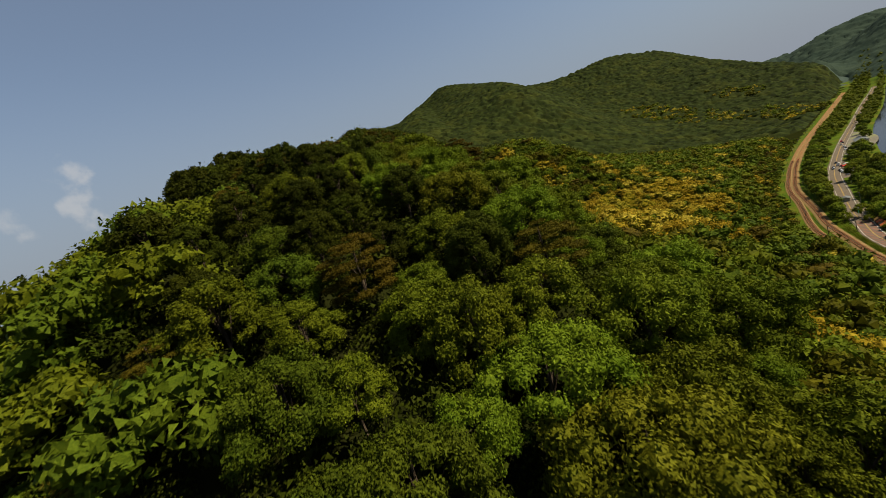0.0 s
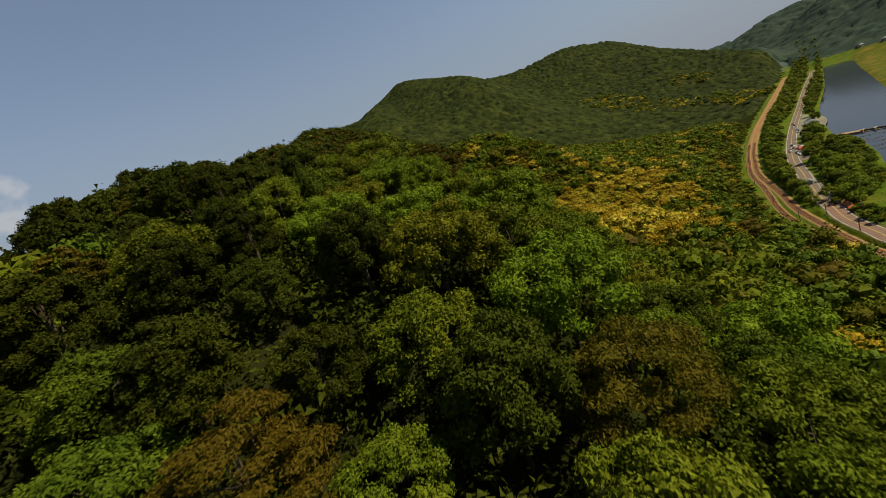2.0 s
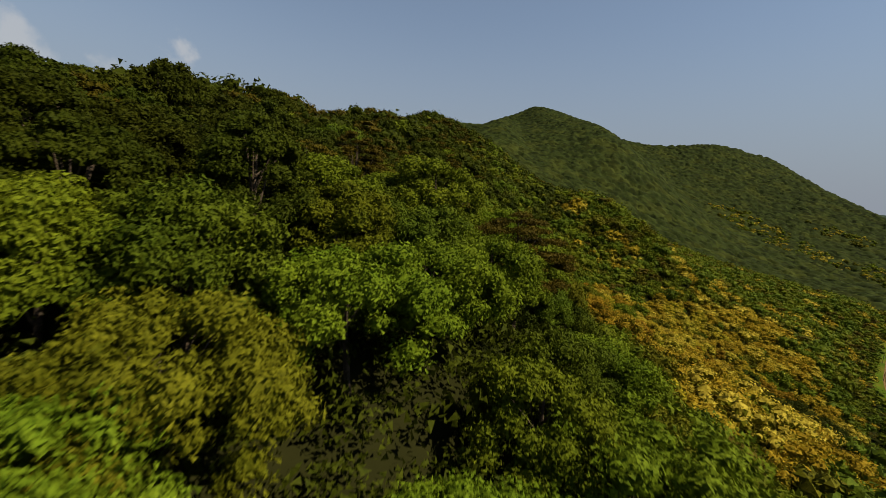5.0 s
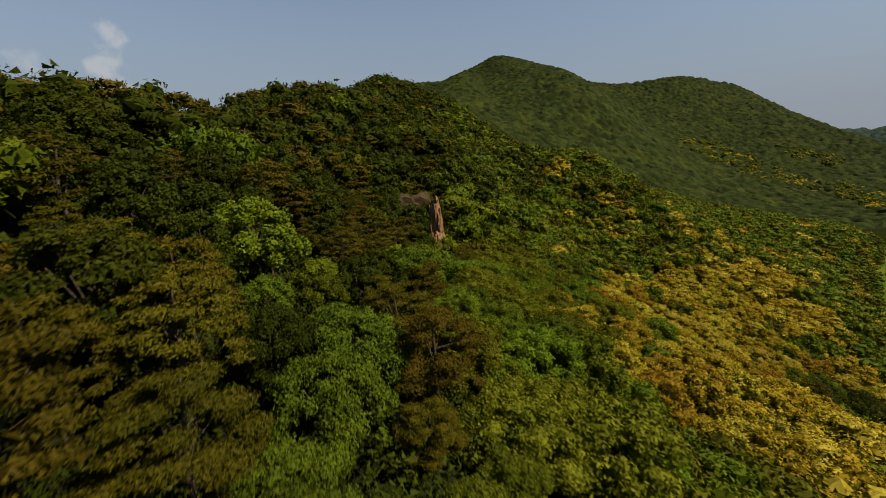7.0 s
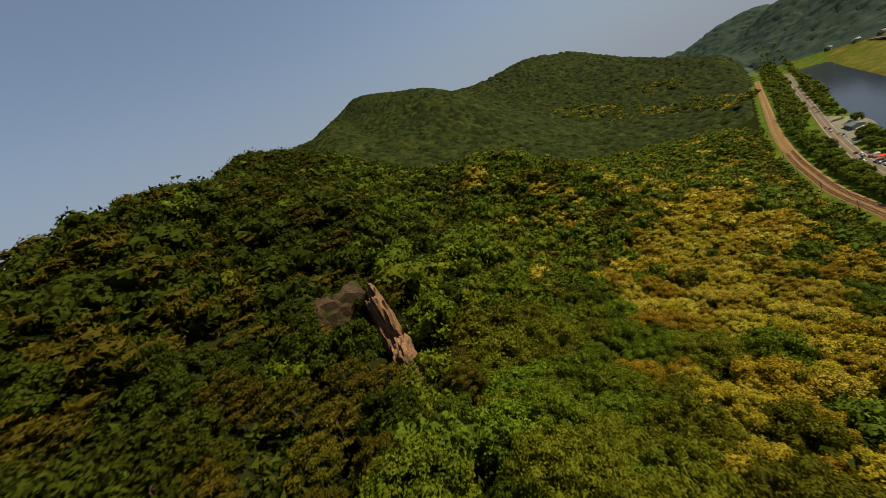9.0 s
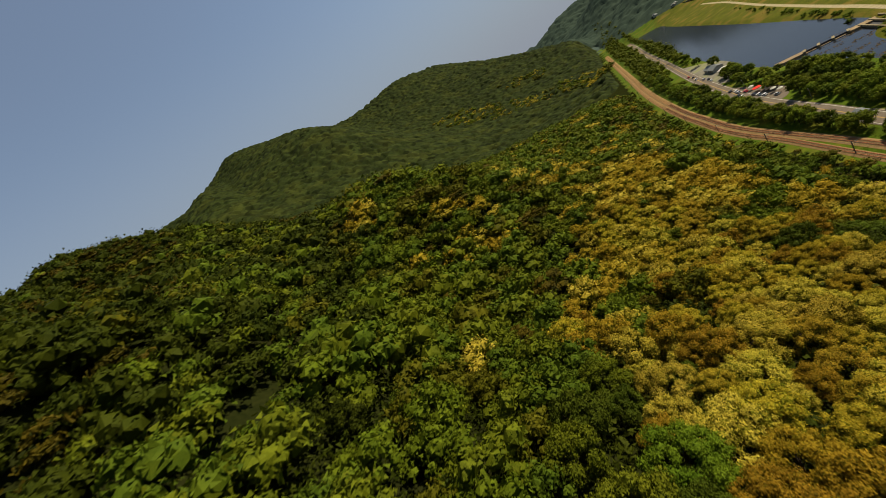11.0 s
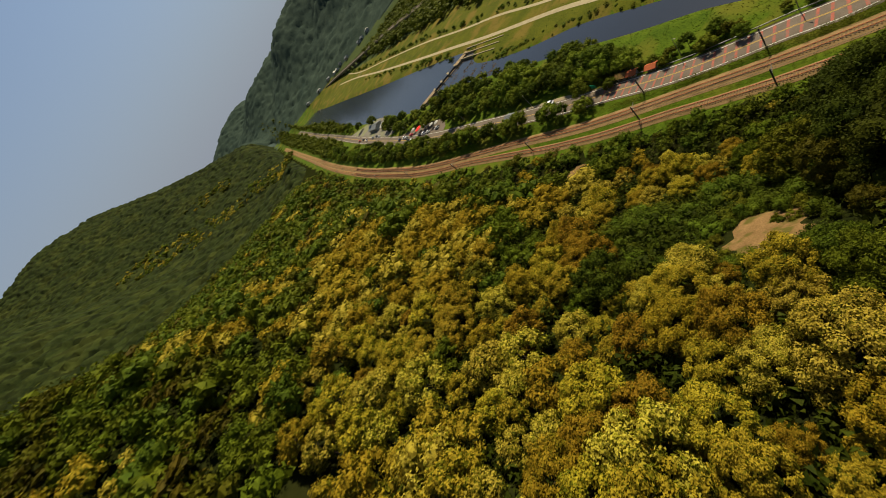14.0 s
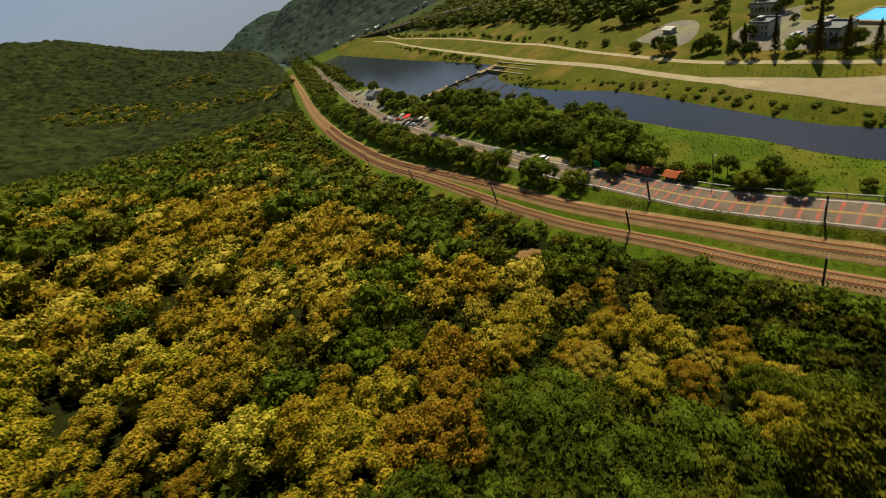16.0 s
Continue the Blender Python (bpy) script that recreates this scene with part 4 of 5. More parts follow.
    # the mountain beyond
    canopy("mountain_woods", (-160, 1060), (585, 1700), 3.6, 10.5, M_FAR_LEAF, "dark green woods over the mountain behind",
           lambda x, y, z, d, s: np.where(s < 0, smoothstep(12, 30, d), 0) * smoothstep(585, 606, y) * np.where(np.hypot(x - 690, y - 850) > 17, 1, 0) * np.where(np.hypot(x - 618, y - 675) > 16, 1, 0), 6, True, 0.62)
    canopy("distant_woods", (930, 1800), (-200, 2100), 6.4, 15, M_HAZY, "distant mountain woods, tinted blue-green to stand for haze",
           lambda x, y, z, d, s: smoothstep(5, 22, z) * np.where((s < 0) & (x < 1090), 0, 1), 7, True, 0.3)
    canopy("ridge_woods", (-340, -88), (120, 1000), 4.0, 9.5, M_FAR_LEAF, "green woods on the back of the ridge",
           lambda x, y, z, d, s: (1 - smoothstep(-104, -90, x)) * smoothstep(120, 150, y), 8, True, 0.7)
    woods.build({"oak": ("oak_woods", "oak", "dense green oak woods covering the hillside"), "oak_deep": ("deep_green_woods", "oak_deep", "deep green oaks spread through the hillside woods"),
                 "oak_olive": ("olive_woods", "oak_olive", "olive-tinged oaks spread through the hillside woods"), "oak_fresh": ("fresh_green_woods", "oak_fresh", "fresh green oaks spread through the hillside woods"),
                 "chestnut_cream": ("cream_chestnut_grove", "chestnut_cream", "pale cream chestnuts in blossom on the slope"), "chestnut_gold": ("golden_chestnut_grove", "chestnut_gold", "golden yellow chestnuts in blossom on the slope"), "chestnut_rust": ("withered_chestnut_grove", "chestnut_rust", "chestnuts with withered rust-brown blossom on the slope"),
                 "pine": ("pine_woods", "pine", "olive pines scattered through the woods"), "under": ("undergrowth", "under", "leafy undergrowth, darkened for the shade between the hillside trees"), "dark": ("evergreen_woods", "dark", "dark evergreen trees on the ridge, its shade included in their leaf colour")})


grow_forest()


# ---------- trees in the valley ----------
def between(a, b, n, rng, lo=0.05, hi=0.95):
    """Random plan points between two lines, at even steps along them."""
    i = (rng.uniform(size=n) ** 1.7 * min(len(a), len(b))).astype(int)
    u = rng.uniform(lo, hi, n)[:, None]
    return a[i] * (1 - u) + b[i] * u


PAVED = [(420, 400, 24), (452, 432, 24), (345, 338, 15), (325, 314, 12), (253, 243, 11), (480, 455, 18), (378, 338, 15)]


def plant_riverside(k, x, y, z, scale, turn, stretch=1.0):
    kind = ("riverside", "riverside_deep", "riverside_light")[k % 3]
    label = ("round green tree growing between road and river", "deep green tree growing between road and river", "light green willow growing between road and river")[k % 3]
    grower.plant(("valley", k), lambda: tree_master(kind, 500 + k, 1300, 0.48, label, "trees in the valley"), x, y, z, scale, turn, stretch)


def grow_valley():
    rng = np.random.RandomState(21)
    roads = resample(ROAD[ROAD[:, 1] > 212], 400)
    rails = resample(RAIL[RAIL[:, 1] > 205], 400)
    banks = resample(NEAR_LINE[NEAR_LINE[:, 1] > 215], 400)
    sets = [between(side(rails, 8), side(roads, -7), 4200, rng), between(side(roads, 8), side(banks, -5), 4200, rng)]
    p = np.vstack(sets)
    taken = []
    for q in p[np.argsort(np.hypot(p[:, 0] - 124, p[:, 1] - 210))]:
        need = 3.2 + 0.007 * np.hypot(*(q - np.array([124, 210])))
        if any(np.hypot(q[0] - c[0], q[1] - c[1]) < c[2] for c in PAVED):
            continue
        if taken and np.min(np.hypot(*(np.array(taken) - q).T)) < need:
            continue
        taken.append(q)
    pts = np.array(taken)
    dr, _ = distance(pts[:, 0], pts[:, 1], ROAD)
    dl, _ = distance(pts[:, 0], pts[:, 1], RAIL)
    pts = pts[(dr > 6.2) & (dl > 7.5)]
    far = [tree_template("riverside", 390 + q, 40, 1.7, 2) for q in range(4)]
    nearer = [tree_template("riverside", 380 + q, 170, 1.1, 6) for q in range(4)]
    woods, n = Woods(), 0
    for q in pts:
        z = ground_at(*q)
        if z < -0.8:
            continue
        sc, turn = rng.uniform(0.7, 1.1) * (1.25 if distance(q[:1], q[1:], ROAD)[1][0] > 0 and rng.uniform() < 0.3 else 1), rng.uniform(0, 6.28)
        if distance(q[:1], q[1:], ROAD)[1][0] < 0:
            sc *= 0.3 if q[1] < 232 else 1.1
        elif wave_noise(q[0], q[1], 40, 41) < -0.45:
            continue
        n += 1
        if n <= 260:
            k = rng.randint(6)
            plant_riverside(k, q[0], q[1], z - 0.1, sc, turn, rng.uniform(0.8, 1.15))
        else:
            woods.add("valley", (nearer if q[1] < 430 else far)[rng.randint(4)], q[0], q[1], z - 0.1, sc, turn)
    # woods behind the village and on the far slopes
    x, y = scatter(330, 860, 20, 600, 6.8, 31)
    d, s = distance(x, y, PATH_B)
    hills = (s < 0) & (d > 26)
    village = np.hypot((x - 312) / 52, (y - 165) / 45) < 1
    keep = hills & ~village & (d < 320) & ((wave_noise(x, y, 60, 12) > 0.1) | (x > 430) & (d > 34 + 14 * wave_noise(x, y, 50, 13)) | (d > 120))
    for a, b in zip(x[keep], y[keep]):
        woods.add("far_bank", far[rng.randint(4)], a, b, ground_at(a, b) - 0.2, rng.uniform(0.7, 1.3), rng.uniform(0, 6.28))
    woods.build({"valley": ("riverside_woods", "riverside", "green trees between the road and the river"), "far_bank": ("village_woods", "oak", "green woods behind the levee and the village")})
    # bushes along banks, levee and railway
    lines = [(side(spline(FAR_BANK[2:9], 5), 4.5), 110, 1.6), (side(PATH_B, -6)[20:190], 90, 1.6), (side(ROAD, 8)[22:56], 34, 1.2), (side(LOOP, -7)[20:60], 60, 1.5), (side(RAIL, 6.5)[20:62], 0, 0.8), (side(PATH_A, 8)[70:150], 30, 2)]
    scrub, objects = Woods(), 0
    low_bush = [tree_template("bush", 840 + q, 90, 0.75, 4) for q in range(4)]
    for line, count, wob in lines:
        for i in range(count):
            a, b = line[rng.randint(len(line))] + rng.normal(size=2) * wob
            k, low = rng.randint(3), 0.55 if count == 110 else 1.0
            if b < 245 and objects < 110:
                objects += 1
                grower.plant(("bush", k), lambda: tree_master(("bush", "bush_olive", "bush_deep")[k], 800 + k, 420, 0.4, ("low green bush on a grassy bank", "low olive-tinged bush on a grassy bank", "low deep green bush on a grassy bank")[k], "bushes in the valley"), a, b, ground_at(a, b) - 0.1, rng.uniform(0.5, 1.15) * low, rng.uniform(0, 6.28), low)
            else:
                scrub.add("scrub", low_bush[rng.randint(4)], a, b, ground_at(a, b) - 0.1, rng.uniform(0.5, 1.15) * low, rng.uniform(0, 6.28), low)
    scrub.build({"scrub": ("bank_scrub", "bush", "low green scrub along the banks and the levee")})
    # weeds on the railway verges
    weeds = Woods()
    small = [tree_template("bush", 830 + q, 44, 0.4, 4, 0) for q in range(4)]
    a, b = resample(side(RAIL[(RAIL[:, 1] > 130) & (RAIL[:, 1] < 290)], 3.4), 300), resample(side(ROAD[(ROAD[:, 1] > 120) & (ROAD[:, 1] < 275)], -5.2), 300)
    c, e = resample(side(LOOP[(LOOP[:, 1] > 130) & (LOOP[:, 1] < 262)], 2.6), 300), resample(side(RAIL[(RAIL[:, 1] > 120) & (RAIL[:, 1] < 252)], -3.0), 300)
    for q, r in [(q, 0.34) for q in between(a, b, 1400, rng, 0, 1)] + [(q, 0.2) for q in between(c, e, 600, rng, 0.1, 0.9)] + [(q, 0.3) for q in between(side(LOOP, -2.6)[25:60], side(LOOP, -6)[25:60], 420, rng, 0, 1)]:
        weeds.add("weed", small[rng.randint(4)], q[0], q[1], ground_at(*q) - 0.05, r * rng.uniform(0.6, 1.6), rng.uniform(0, 6.28))
    weeds.build({"weed": ("verge_weeds", "bush", "low green weeds on the railway verges")})
    # shrubs round the clearing
    sx, sy = scatter(118, 160, 196, 236, 2.5, 17)
    ok = inside(sx, sy, SHRUBS) & (np.hypot(sx - 131, sy - 207.3) > 6.2)
    for a, b in zip(sx[ok], sy[ok]):
        k, tall = rng.choice((0, 1, 2, 2)), 1.0 + 0.75 * smoothstep(136, 150, np.array(a)) * rng.uniform()
        grower.plant(("shrub", k), lambda: tree_master(("bush", "bush_olive", "bush_deep")[k], 820 + k, 1100, 0.22, ("leafy green shrub beside the clearing", "olive-tinged shrub beside the clearing", "deep green shrub beside the clearing")[k], "shrubs at the clearing"), a, b, ground_at(a, b) - 0.1, rng.uniform(0.55, 1.15) * tall, rng.uniform(0, 6.28))
    for i in range(5):
        u, r = rng.uniform(0, 6.28), rng.uniform(2.5, 6)
        a, b = 130.5 + r * math.cos(u), 207.3 + r * math.sin(u)
        grower.plant(("shrub", i % 3), None, a, b, ground_at(a, b) - 0.1, rng.uniform(0.3, 0.6), rng.uniform(0, 6.28))
    for a, b, sc in ((289, 168, 0.9), (277, 161, 1.15), (273, 156, 0.95), (269, 151, 0.8), (266, 147, 0.9), (306, 177, 0.7), (299, 174, 0.8), (262, 142, 0.8), (258, 136, 0.9)):
        k = rng.randint(2)
        grower.plant(("conifer", k), lambda: tree_master("conifer", 850 + k, 1400, 0.5, "tall dark conifer beside the buildings", "conifers by the village"), a, b, 0.0, sc * 1.15, rng.uniform(0, 6.28))
    for a, b, sc in ((284, 249, 1.75), (277, 243, 1.3), (291, 254, 1.3), (250, 218, 1.35), (244, 214, 1.2), (256, 223, 1.2), (396, 366, 1.3), (238, 226, 1.0), (229, 228, 0.95), (216, 190, 0.7), (211, 183, 0.6), (219, 186, 0.7), (223, 193, 0.7), (239, 219, 0.9), (232, 217, 0.6)):
        plant_riverside(rng.randint(6), a, b, ground_at(a, b) - 0.1, sc, rng.uniform(0, 6.28))
    # trees round the village
    row = side(PATH_B, -1)
    row = row[(row[:, 1] < 215) & (row[:, 1] > 120)]
    for i in range(44):
        q = row[rng.randint(len(row))]
        a, b = q + np.array([0.7, -0.7]) * rng.choice((5, 7, 9, 30, 40)) + rng.normal(size=2) * 2
        plant_riverside(rng.randint(6), a, b, ground_at(a, b) - 0.1, rng.uniform(0.35, 0.75), rng.uniform(0, 6.28), 1.2)
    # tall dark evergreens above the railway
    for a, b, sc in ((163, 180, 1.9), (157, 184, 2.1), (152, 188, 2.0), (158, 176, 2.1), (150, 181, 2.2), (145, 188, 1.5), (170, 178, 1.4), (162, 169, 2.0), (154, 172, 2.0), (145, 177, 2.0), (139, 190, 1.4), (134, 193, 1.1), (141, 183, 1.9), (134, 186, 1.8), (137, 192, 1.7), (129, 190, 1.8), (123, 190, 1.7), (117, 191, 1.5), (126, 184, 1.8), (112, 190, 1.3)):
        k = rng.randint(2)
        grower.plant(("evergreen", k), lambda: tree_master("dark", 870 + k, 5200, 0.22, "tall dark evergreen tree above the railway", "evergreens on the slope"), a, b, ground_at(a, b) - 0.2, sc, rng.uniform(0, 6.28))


grow_valley()


# ---------- rock outcrop ----------
def rock(x, y, sx, sy, sz, seed, turn, label, mat=None):
    bm = bmesh.new()
    bmesh.ops.create_icosphere(bm, subdivisions=4, radius=1)
    off = Vector((seed * 3.7, seed * 1.3, seed * 2.1))
    for v in bm.verts:
        p = v.co.copy()
        q = p / max(abs(p.x), abs(p.y), abs(p.z)) * 0.62 + p * 0.38
        k = 1 + 0.26 * noise.noise(p * 1.4 + off) - 0.22 * abs(noise.noise(p * 3.1 + off)) + 0.12 * noise.noise(p * 8 + off)
        v.co = Vector((q.x * sx * k, q.y * sy * k, q.z * sz * k))
    me = bpy.data.meshes.new("rock")
    bm.to_mesh(me)
    bm.free()
    me.materials.append(mat or M_ROCK)
    ob = tagged(new("rock_outcrop", me), label, "rock", "rocks on the ridge")
    ob.matrix_basis = pose(x, y, ground_at(x, y) + sz * 0.2, 0, 0, turn)


rock(0.6, 198, 2.0, 4.2, 10.5, 4, 6, "tall reddish-brown rock pillar among the trees")
rock(1.6, 190, 1.8, 4.6, 5.0, 9, -8, "lower reddish rib of rock under the pillar")
rock(-7.5, 203, 7.5, 3.0, 7.5, 6, 14, "weathered rock face beside the pillar, shade put into its dark colour", M_SHADED_CLIFF)
rock(-14, 205, 3.4, 2.8, 4.4, 3, 10, "low brown rock at the foot of the trees", M_SHADED_CLIFF)
rock(4.0, 222, 2.6, 2.2, 3.4, 12, 30, "rounded brown boulder between the crowns")


# ---------- railway masts and wires ----------
def mast_master():
    root = thing("catenary_mast", "dark steel catenary mast beside the track", "mast", "railway masts")
    part("foundation", box(0, 0, -0.3, 0.8, 0.8, 0.6, 0.9), M_CONCRETE, root)
    part("pole", join([box(-0.11, 0, 0.2, 0.06, 0.3, 6.0), box(0.11, 0, 0.2, 0.06, 0.3, 6.0), box(0, 0, 0.2, 0.2, 0.06, 6.0)]), M_STEEL, root)
    part("cantilever", join([bar((0, 0, 5.4), (2.6, 0, 5.6), 0.05), bar((0, 0, 4.4), (2.4, 0, 5.55), 0.05), bar((0.6, 0, 4.6), (2.6, 0, 4.4), 0.035)]), M_GALV, root)
    part("insulator", join([bar((0.12, 0, 5.42), (0.55, 0, 5.45), 0.12, 8), bar((0.12, 0, 4.46), (0.5, 0, 4.66), 0.12, 8)]), M_WHITE, root)
    return root


first = mast_master()
MASTS = [(172, 158), (185, 187), (206, 215), (229, 252), (258, 294), (291, 334), (327, 374), (368, 414), (414, 456), (462, 499), (514, 541), (568, 586)]
EAST = [(187, 155), (201, 182), (217, 210)]
placed = []
for line, flip in ((MASTS, 0), (EAST, 180)):
    for x, y in line:
        i = int(np.argmin(np.hypot(RAIL[:, 0] - x, RAIL[:, 1] - y)))
        i = min(max(i, 1), len(RAIL) - 2)
        d = RAIL[i + 1] - RAIL[i - 1]
        m = pose(x, y, ground_at(x, y) + 0.1, 0, 0, math.degrees(math.atan2(-d[0], d[1])) + flip)
        if placed:
            copy_thing(first, m)
        else:
            first.matrix_basis = m
        placed.append((x, y))


def wire(points, label):
    """A cable that sags between its supports."""
    p = []
    for a, b in zip(points[:-1], points[1:]):
        for u in np.linspace(0, 1, 8, endpoint=False):
            q = np.array(a) * (1 - u) + np.array(b) * u
            p.append((q[0], q[1], q[2] - 0.9 * u * (1 - u)))
    p = np.array(p)
    v, f = sweep(p[:, :2], p[:, 2], 0.02, 0.04)
    tagged(new("overhead_wire", mesh_from("overhead_wire", v, f, M_STEEL)), label, "cable", "overhead wires")


for up, lab in ((5.6, "thin dark messenger wire above the track"), (4.4, "thin dark contact wire above the track")):
    pts = []
    for x, y in MASTS:
        i = int(np.argmin(np.hypot(LOOP[:, 0] - x, LOOP[:, 1] - y)))
        pts.append((*LOOP[i], up + 0.2))
    wire(pts, lab)


# ---------- roadside rail, sign, poles ----------
def guard_rail(line, label):
    root = thing("guard_rail", label, "guard rail", "guard rails")
    part("beam", sweep(line, 0.62, 0.06, 0.3), M_GALV, root)
    post = mesh_from("post", *box(0, 0, 0, 0.14, 0.14, 0.8), M_GALV)
    for x, y in line[::1]:
        ob = new("post", post)
        ob.parent = root
        ob.location = (x, y, 0.1)


guard_rail(side(ROAD, 4.9)[(ROAD[:, 1] > 110) & (ROAD[:, 1] < 222)], "low galvanised guard rail on the river side of the road")
guard_rail(side(ROAD, -4.7)[(ROAD[:, 1] > 216) & (ROAD[:, 1] < 238)], "short galvanised guard rail on the railway side")

sign = thing("road_sign", "green direction sign on a grey post", "sign", x=231, y=221, turn=40)
part("post", bar((0, 0, 0), (0, 0, 6.2), 0.09, 8), M_GALV, sign)
part("panel", box(0.9, 0, 4.6, 2.6, 0.08, 1.6), M_GREEN, sign, "green sign panel")
part("marking", join([box(0.9, -0.06, 5.5, 1.8, 0.02, 0.22), box(0.9, -0.06, 5.0, 1.3, 0.02, 0.22)]), M_WHITE, sign, "white bars of unreadable writing")


def pole_master():
    root = thing("utility_pole", "slim grey utility pole beside the road", "pole", "utility poles")
    part("shaft", bar((0, 0, 0), (0, 0, 7.0), 0.13, 8, 0.08), M_GALV, root)
    part("lamp_arm", bar((0, 0, 6.8), (1.2, 0, 7.1), 0.05), M_GALV, root)
    part("lamp_head", box(1.35, 0, 7.05, 0.6, 0.22, 0.12), M_GALV, root)
    return root


pole = pole_master()
for k, (x, y) in enumerate(((222, 196), (206, 172), (262, 248), (300, 288), (356, 344), (408, 384))):
    m = pose(x, y, 0.0, 0, 0, 200)
    if k:
        copy_thing(pole, m)
    else:
        pole.matrix_basis = m


# ---------- weir and bridges ----------
weir = thing("weir", "tan concrete weir across the river with dark gates", "weir", x=381, y=334, z=-2.4, turn=math.degrees(math.atan2(285 - 334, 398 - 381)))
part("near_wing", box(7.5, 0, 0, 17, 6.5, 2.4, 0.95), M_WEIR, weir)
part("far_wing", box(45.5, 0, 0, 13, 6.5, 2.4, 0.95), M_WEIR, weir)
part("sill", box(27.5, 0, 0, 24, 3.2, 1.25), M_WEIR, weir)
part("apron", box(27, -6.5, 0, 48, 8, 1.1), M_WEIR, weir)
for k in range(4):
    part("pier", join([box(16.5 + k * 7.5, 0, 0, 1.3, 4.4, 2.7), box(16.5 + k * 7.5, 0, 2.7, 1.6, 4.8, 0.25)]), M_CONCRETE, weir, "pale concrete pier")
for k in range(3):
    part("gate", box(20.25 + k * 7.5, 0.4, 1.2, 6.1, 0.25, 1.2), M_STEEL, weir, "dark steel gate")
ladder = thing("fish_ladder", "concrete fish ladder with two long walls", "fish ladder", x=398, y=291, z=-1.8, turn=math.degrees(math.atan2(259 - 291, 358 - 398)))
for off in (-2.6, 2.6, 7.5):
    part("wall", box(25, off, 0, 50, 0.7, 2.2), M_CONCRETE, ladder)
part("floor", box(25, 2.4, 0, 50, 9, 0.8), M_STEEL, ladder, "dark wet channel floor")


def bridge(name, line, z, width, pier_step, label, depth=1.4):
    root = thing(name, label, "bridge", "bridges")
    part("deck", sweep(line, z - depth, width / 2, depth), M_CONCRETE, root)
    part("carriageway", sweep(line, z + 0.004, width / 2 - 0.8, 0.05), M_ASPHALT, root)
    for off in (-width / 2 + 0.2, width / 2 - 0.2):
        part("parapet", sweep(side(line, off), z, 0.18, 1.0), M_CONCRETE, root)
    d = np.gradient(line, axis=0)
    run = np.concatenate([[0], np.cumsum(np.linalg.norm(np.diff(line, axis=0), axis=1))])
    for u in np.arange(pier_step / 2, run[-1], pier_step):
        i = int(np.searchsorted(run, u)) - 1
        t = math.degrees(math.atan2(d[i][1], d[i][0]))
        ob = part("pier", join([box(0, 0, 0, 1.8, width * 0.62, z - depth + 3.2), box(0, 0, z - depth + 2.3, 2.2, width * 0.9, 0.95)]), M_CONCRETE, root)
        ob.matrix_basis = pose(line[i][0], line[i][1], -3.2, 0, 0, t)


bridge("road_bridge", spline([(660, 350), (764, 446), (845, 540), (927, 632), (1040, 770), (1250, 1020)], 6), 8.0, 11, 24, "long grey concrete road bridge over the river")
bridge("viaduct", spline([(1180, 800), (1290, 910), (1385, 1010), (1550, 1200)], 8), 12.0, 12, 40, "distant concrete viaduct at the foot of the mountain")


# ---------- houses and sheds ----------
def windows(root, w, d, h, rows, cols, wall):
    """Recessed-looking windows with frame, pane and sill on both long sides."""
    for r in range(rows):
        for c in range(cols):
            x = -w / 2 + (c + 0.5) * w / cols
            z = (r + 0.32) * h / rows
            hh, ww = h / rows * 0.42, w / cols * 0.5
            for s in (-1, 1):
                win = part("window", box(x, s * (d / 2 + 0.02), z - 0.08, ww + 0.2, 0.10, hh + 0.16), M_WHITE, root)
                part("pane", box(x, s * (d / 2 + 0.05), z, ww, 0.08, hh), M_GLASS, win)
                part("sill", box(x, s * (d / 2 + 0.10), z - 0.16, ww + 0.3, 0.22, 0.08), M_CONCRETE, win)


def gable_house(x, y, turn, w, d, h, rise, roof, label, rows=1, cols=4, name="house", group="houses in the valley", wall=None):
    root = thing(name, label, "house", group, x, y, ground_at(x, y), turn)
    v = [(-w / 2, -d / 2, 0), (w / 2, -d / 2, 0), (w / 2, d / 2, 0), (-w / 2, d / 2, 0), (-w / 2, -d / 2, h), (w / 2, -d / 2, h), (w / 2, d / 2, h), (-w / 2, d / 2, h), (-w / 2, 0, h + rise), (w / 2, 0, h + rise)]
    f = [(0, 1, 5, 4), (2, 3, 7, 6), (1, 2, 6, 5), (3, 0, 4, 7), (5, 6, 9, 9), (7, 4, 8, 8)]
    me = bpy.data.meshes.new("wall")
    me.from_pydata(v, [], [q if q[2] != q[3] else q[:3] for q in f])
    me.materials.append(wall or M_WALL)
    new("wall", me).parent = root
    e, k = 0.6, rise / (d / 2) * 0.6
    rv = []
    for up in (0.02, 0.2):
        rv += [(-w / 2 - e, -d / 2 - e, h - k + up), (w / 2 + e, -d / 2 - e, h - k + up), (w / 2 + e, 0, h + rise + up), (-w / 2 - e, 0, h + rise + up), (w / 2 + e, d / 2 + e, h - k + up), (-w / 2 - e, d / 2 + e, h - k + up)]
    rf = [(6, 7, 8, 9), (9, 8, 10, 11), (3, 2, 1, 0), (5, 4, 2, 3), (0, 1, 7, 6), (4, 5, 11, 10), (1, 2, 8, 7), (2, 4, 10, 8), (3, 0, 6, 9), (5, 3, 9, 11)]
    part("roof", (rv, rf), roof, root)
    part("door", box(-w / 2 + 1.3, -d / 2 - 0.02, 0, 1.1, 0.1, 2.1), M_STEEL, root)
    windows(root, w, d, h, rows, cols, wall)
    return root


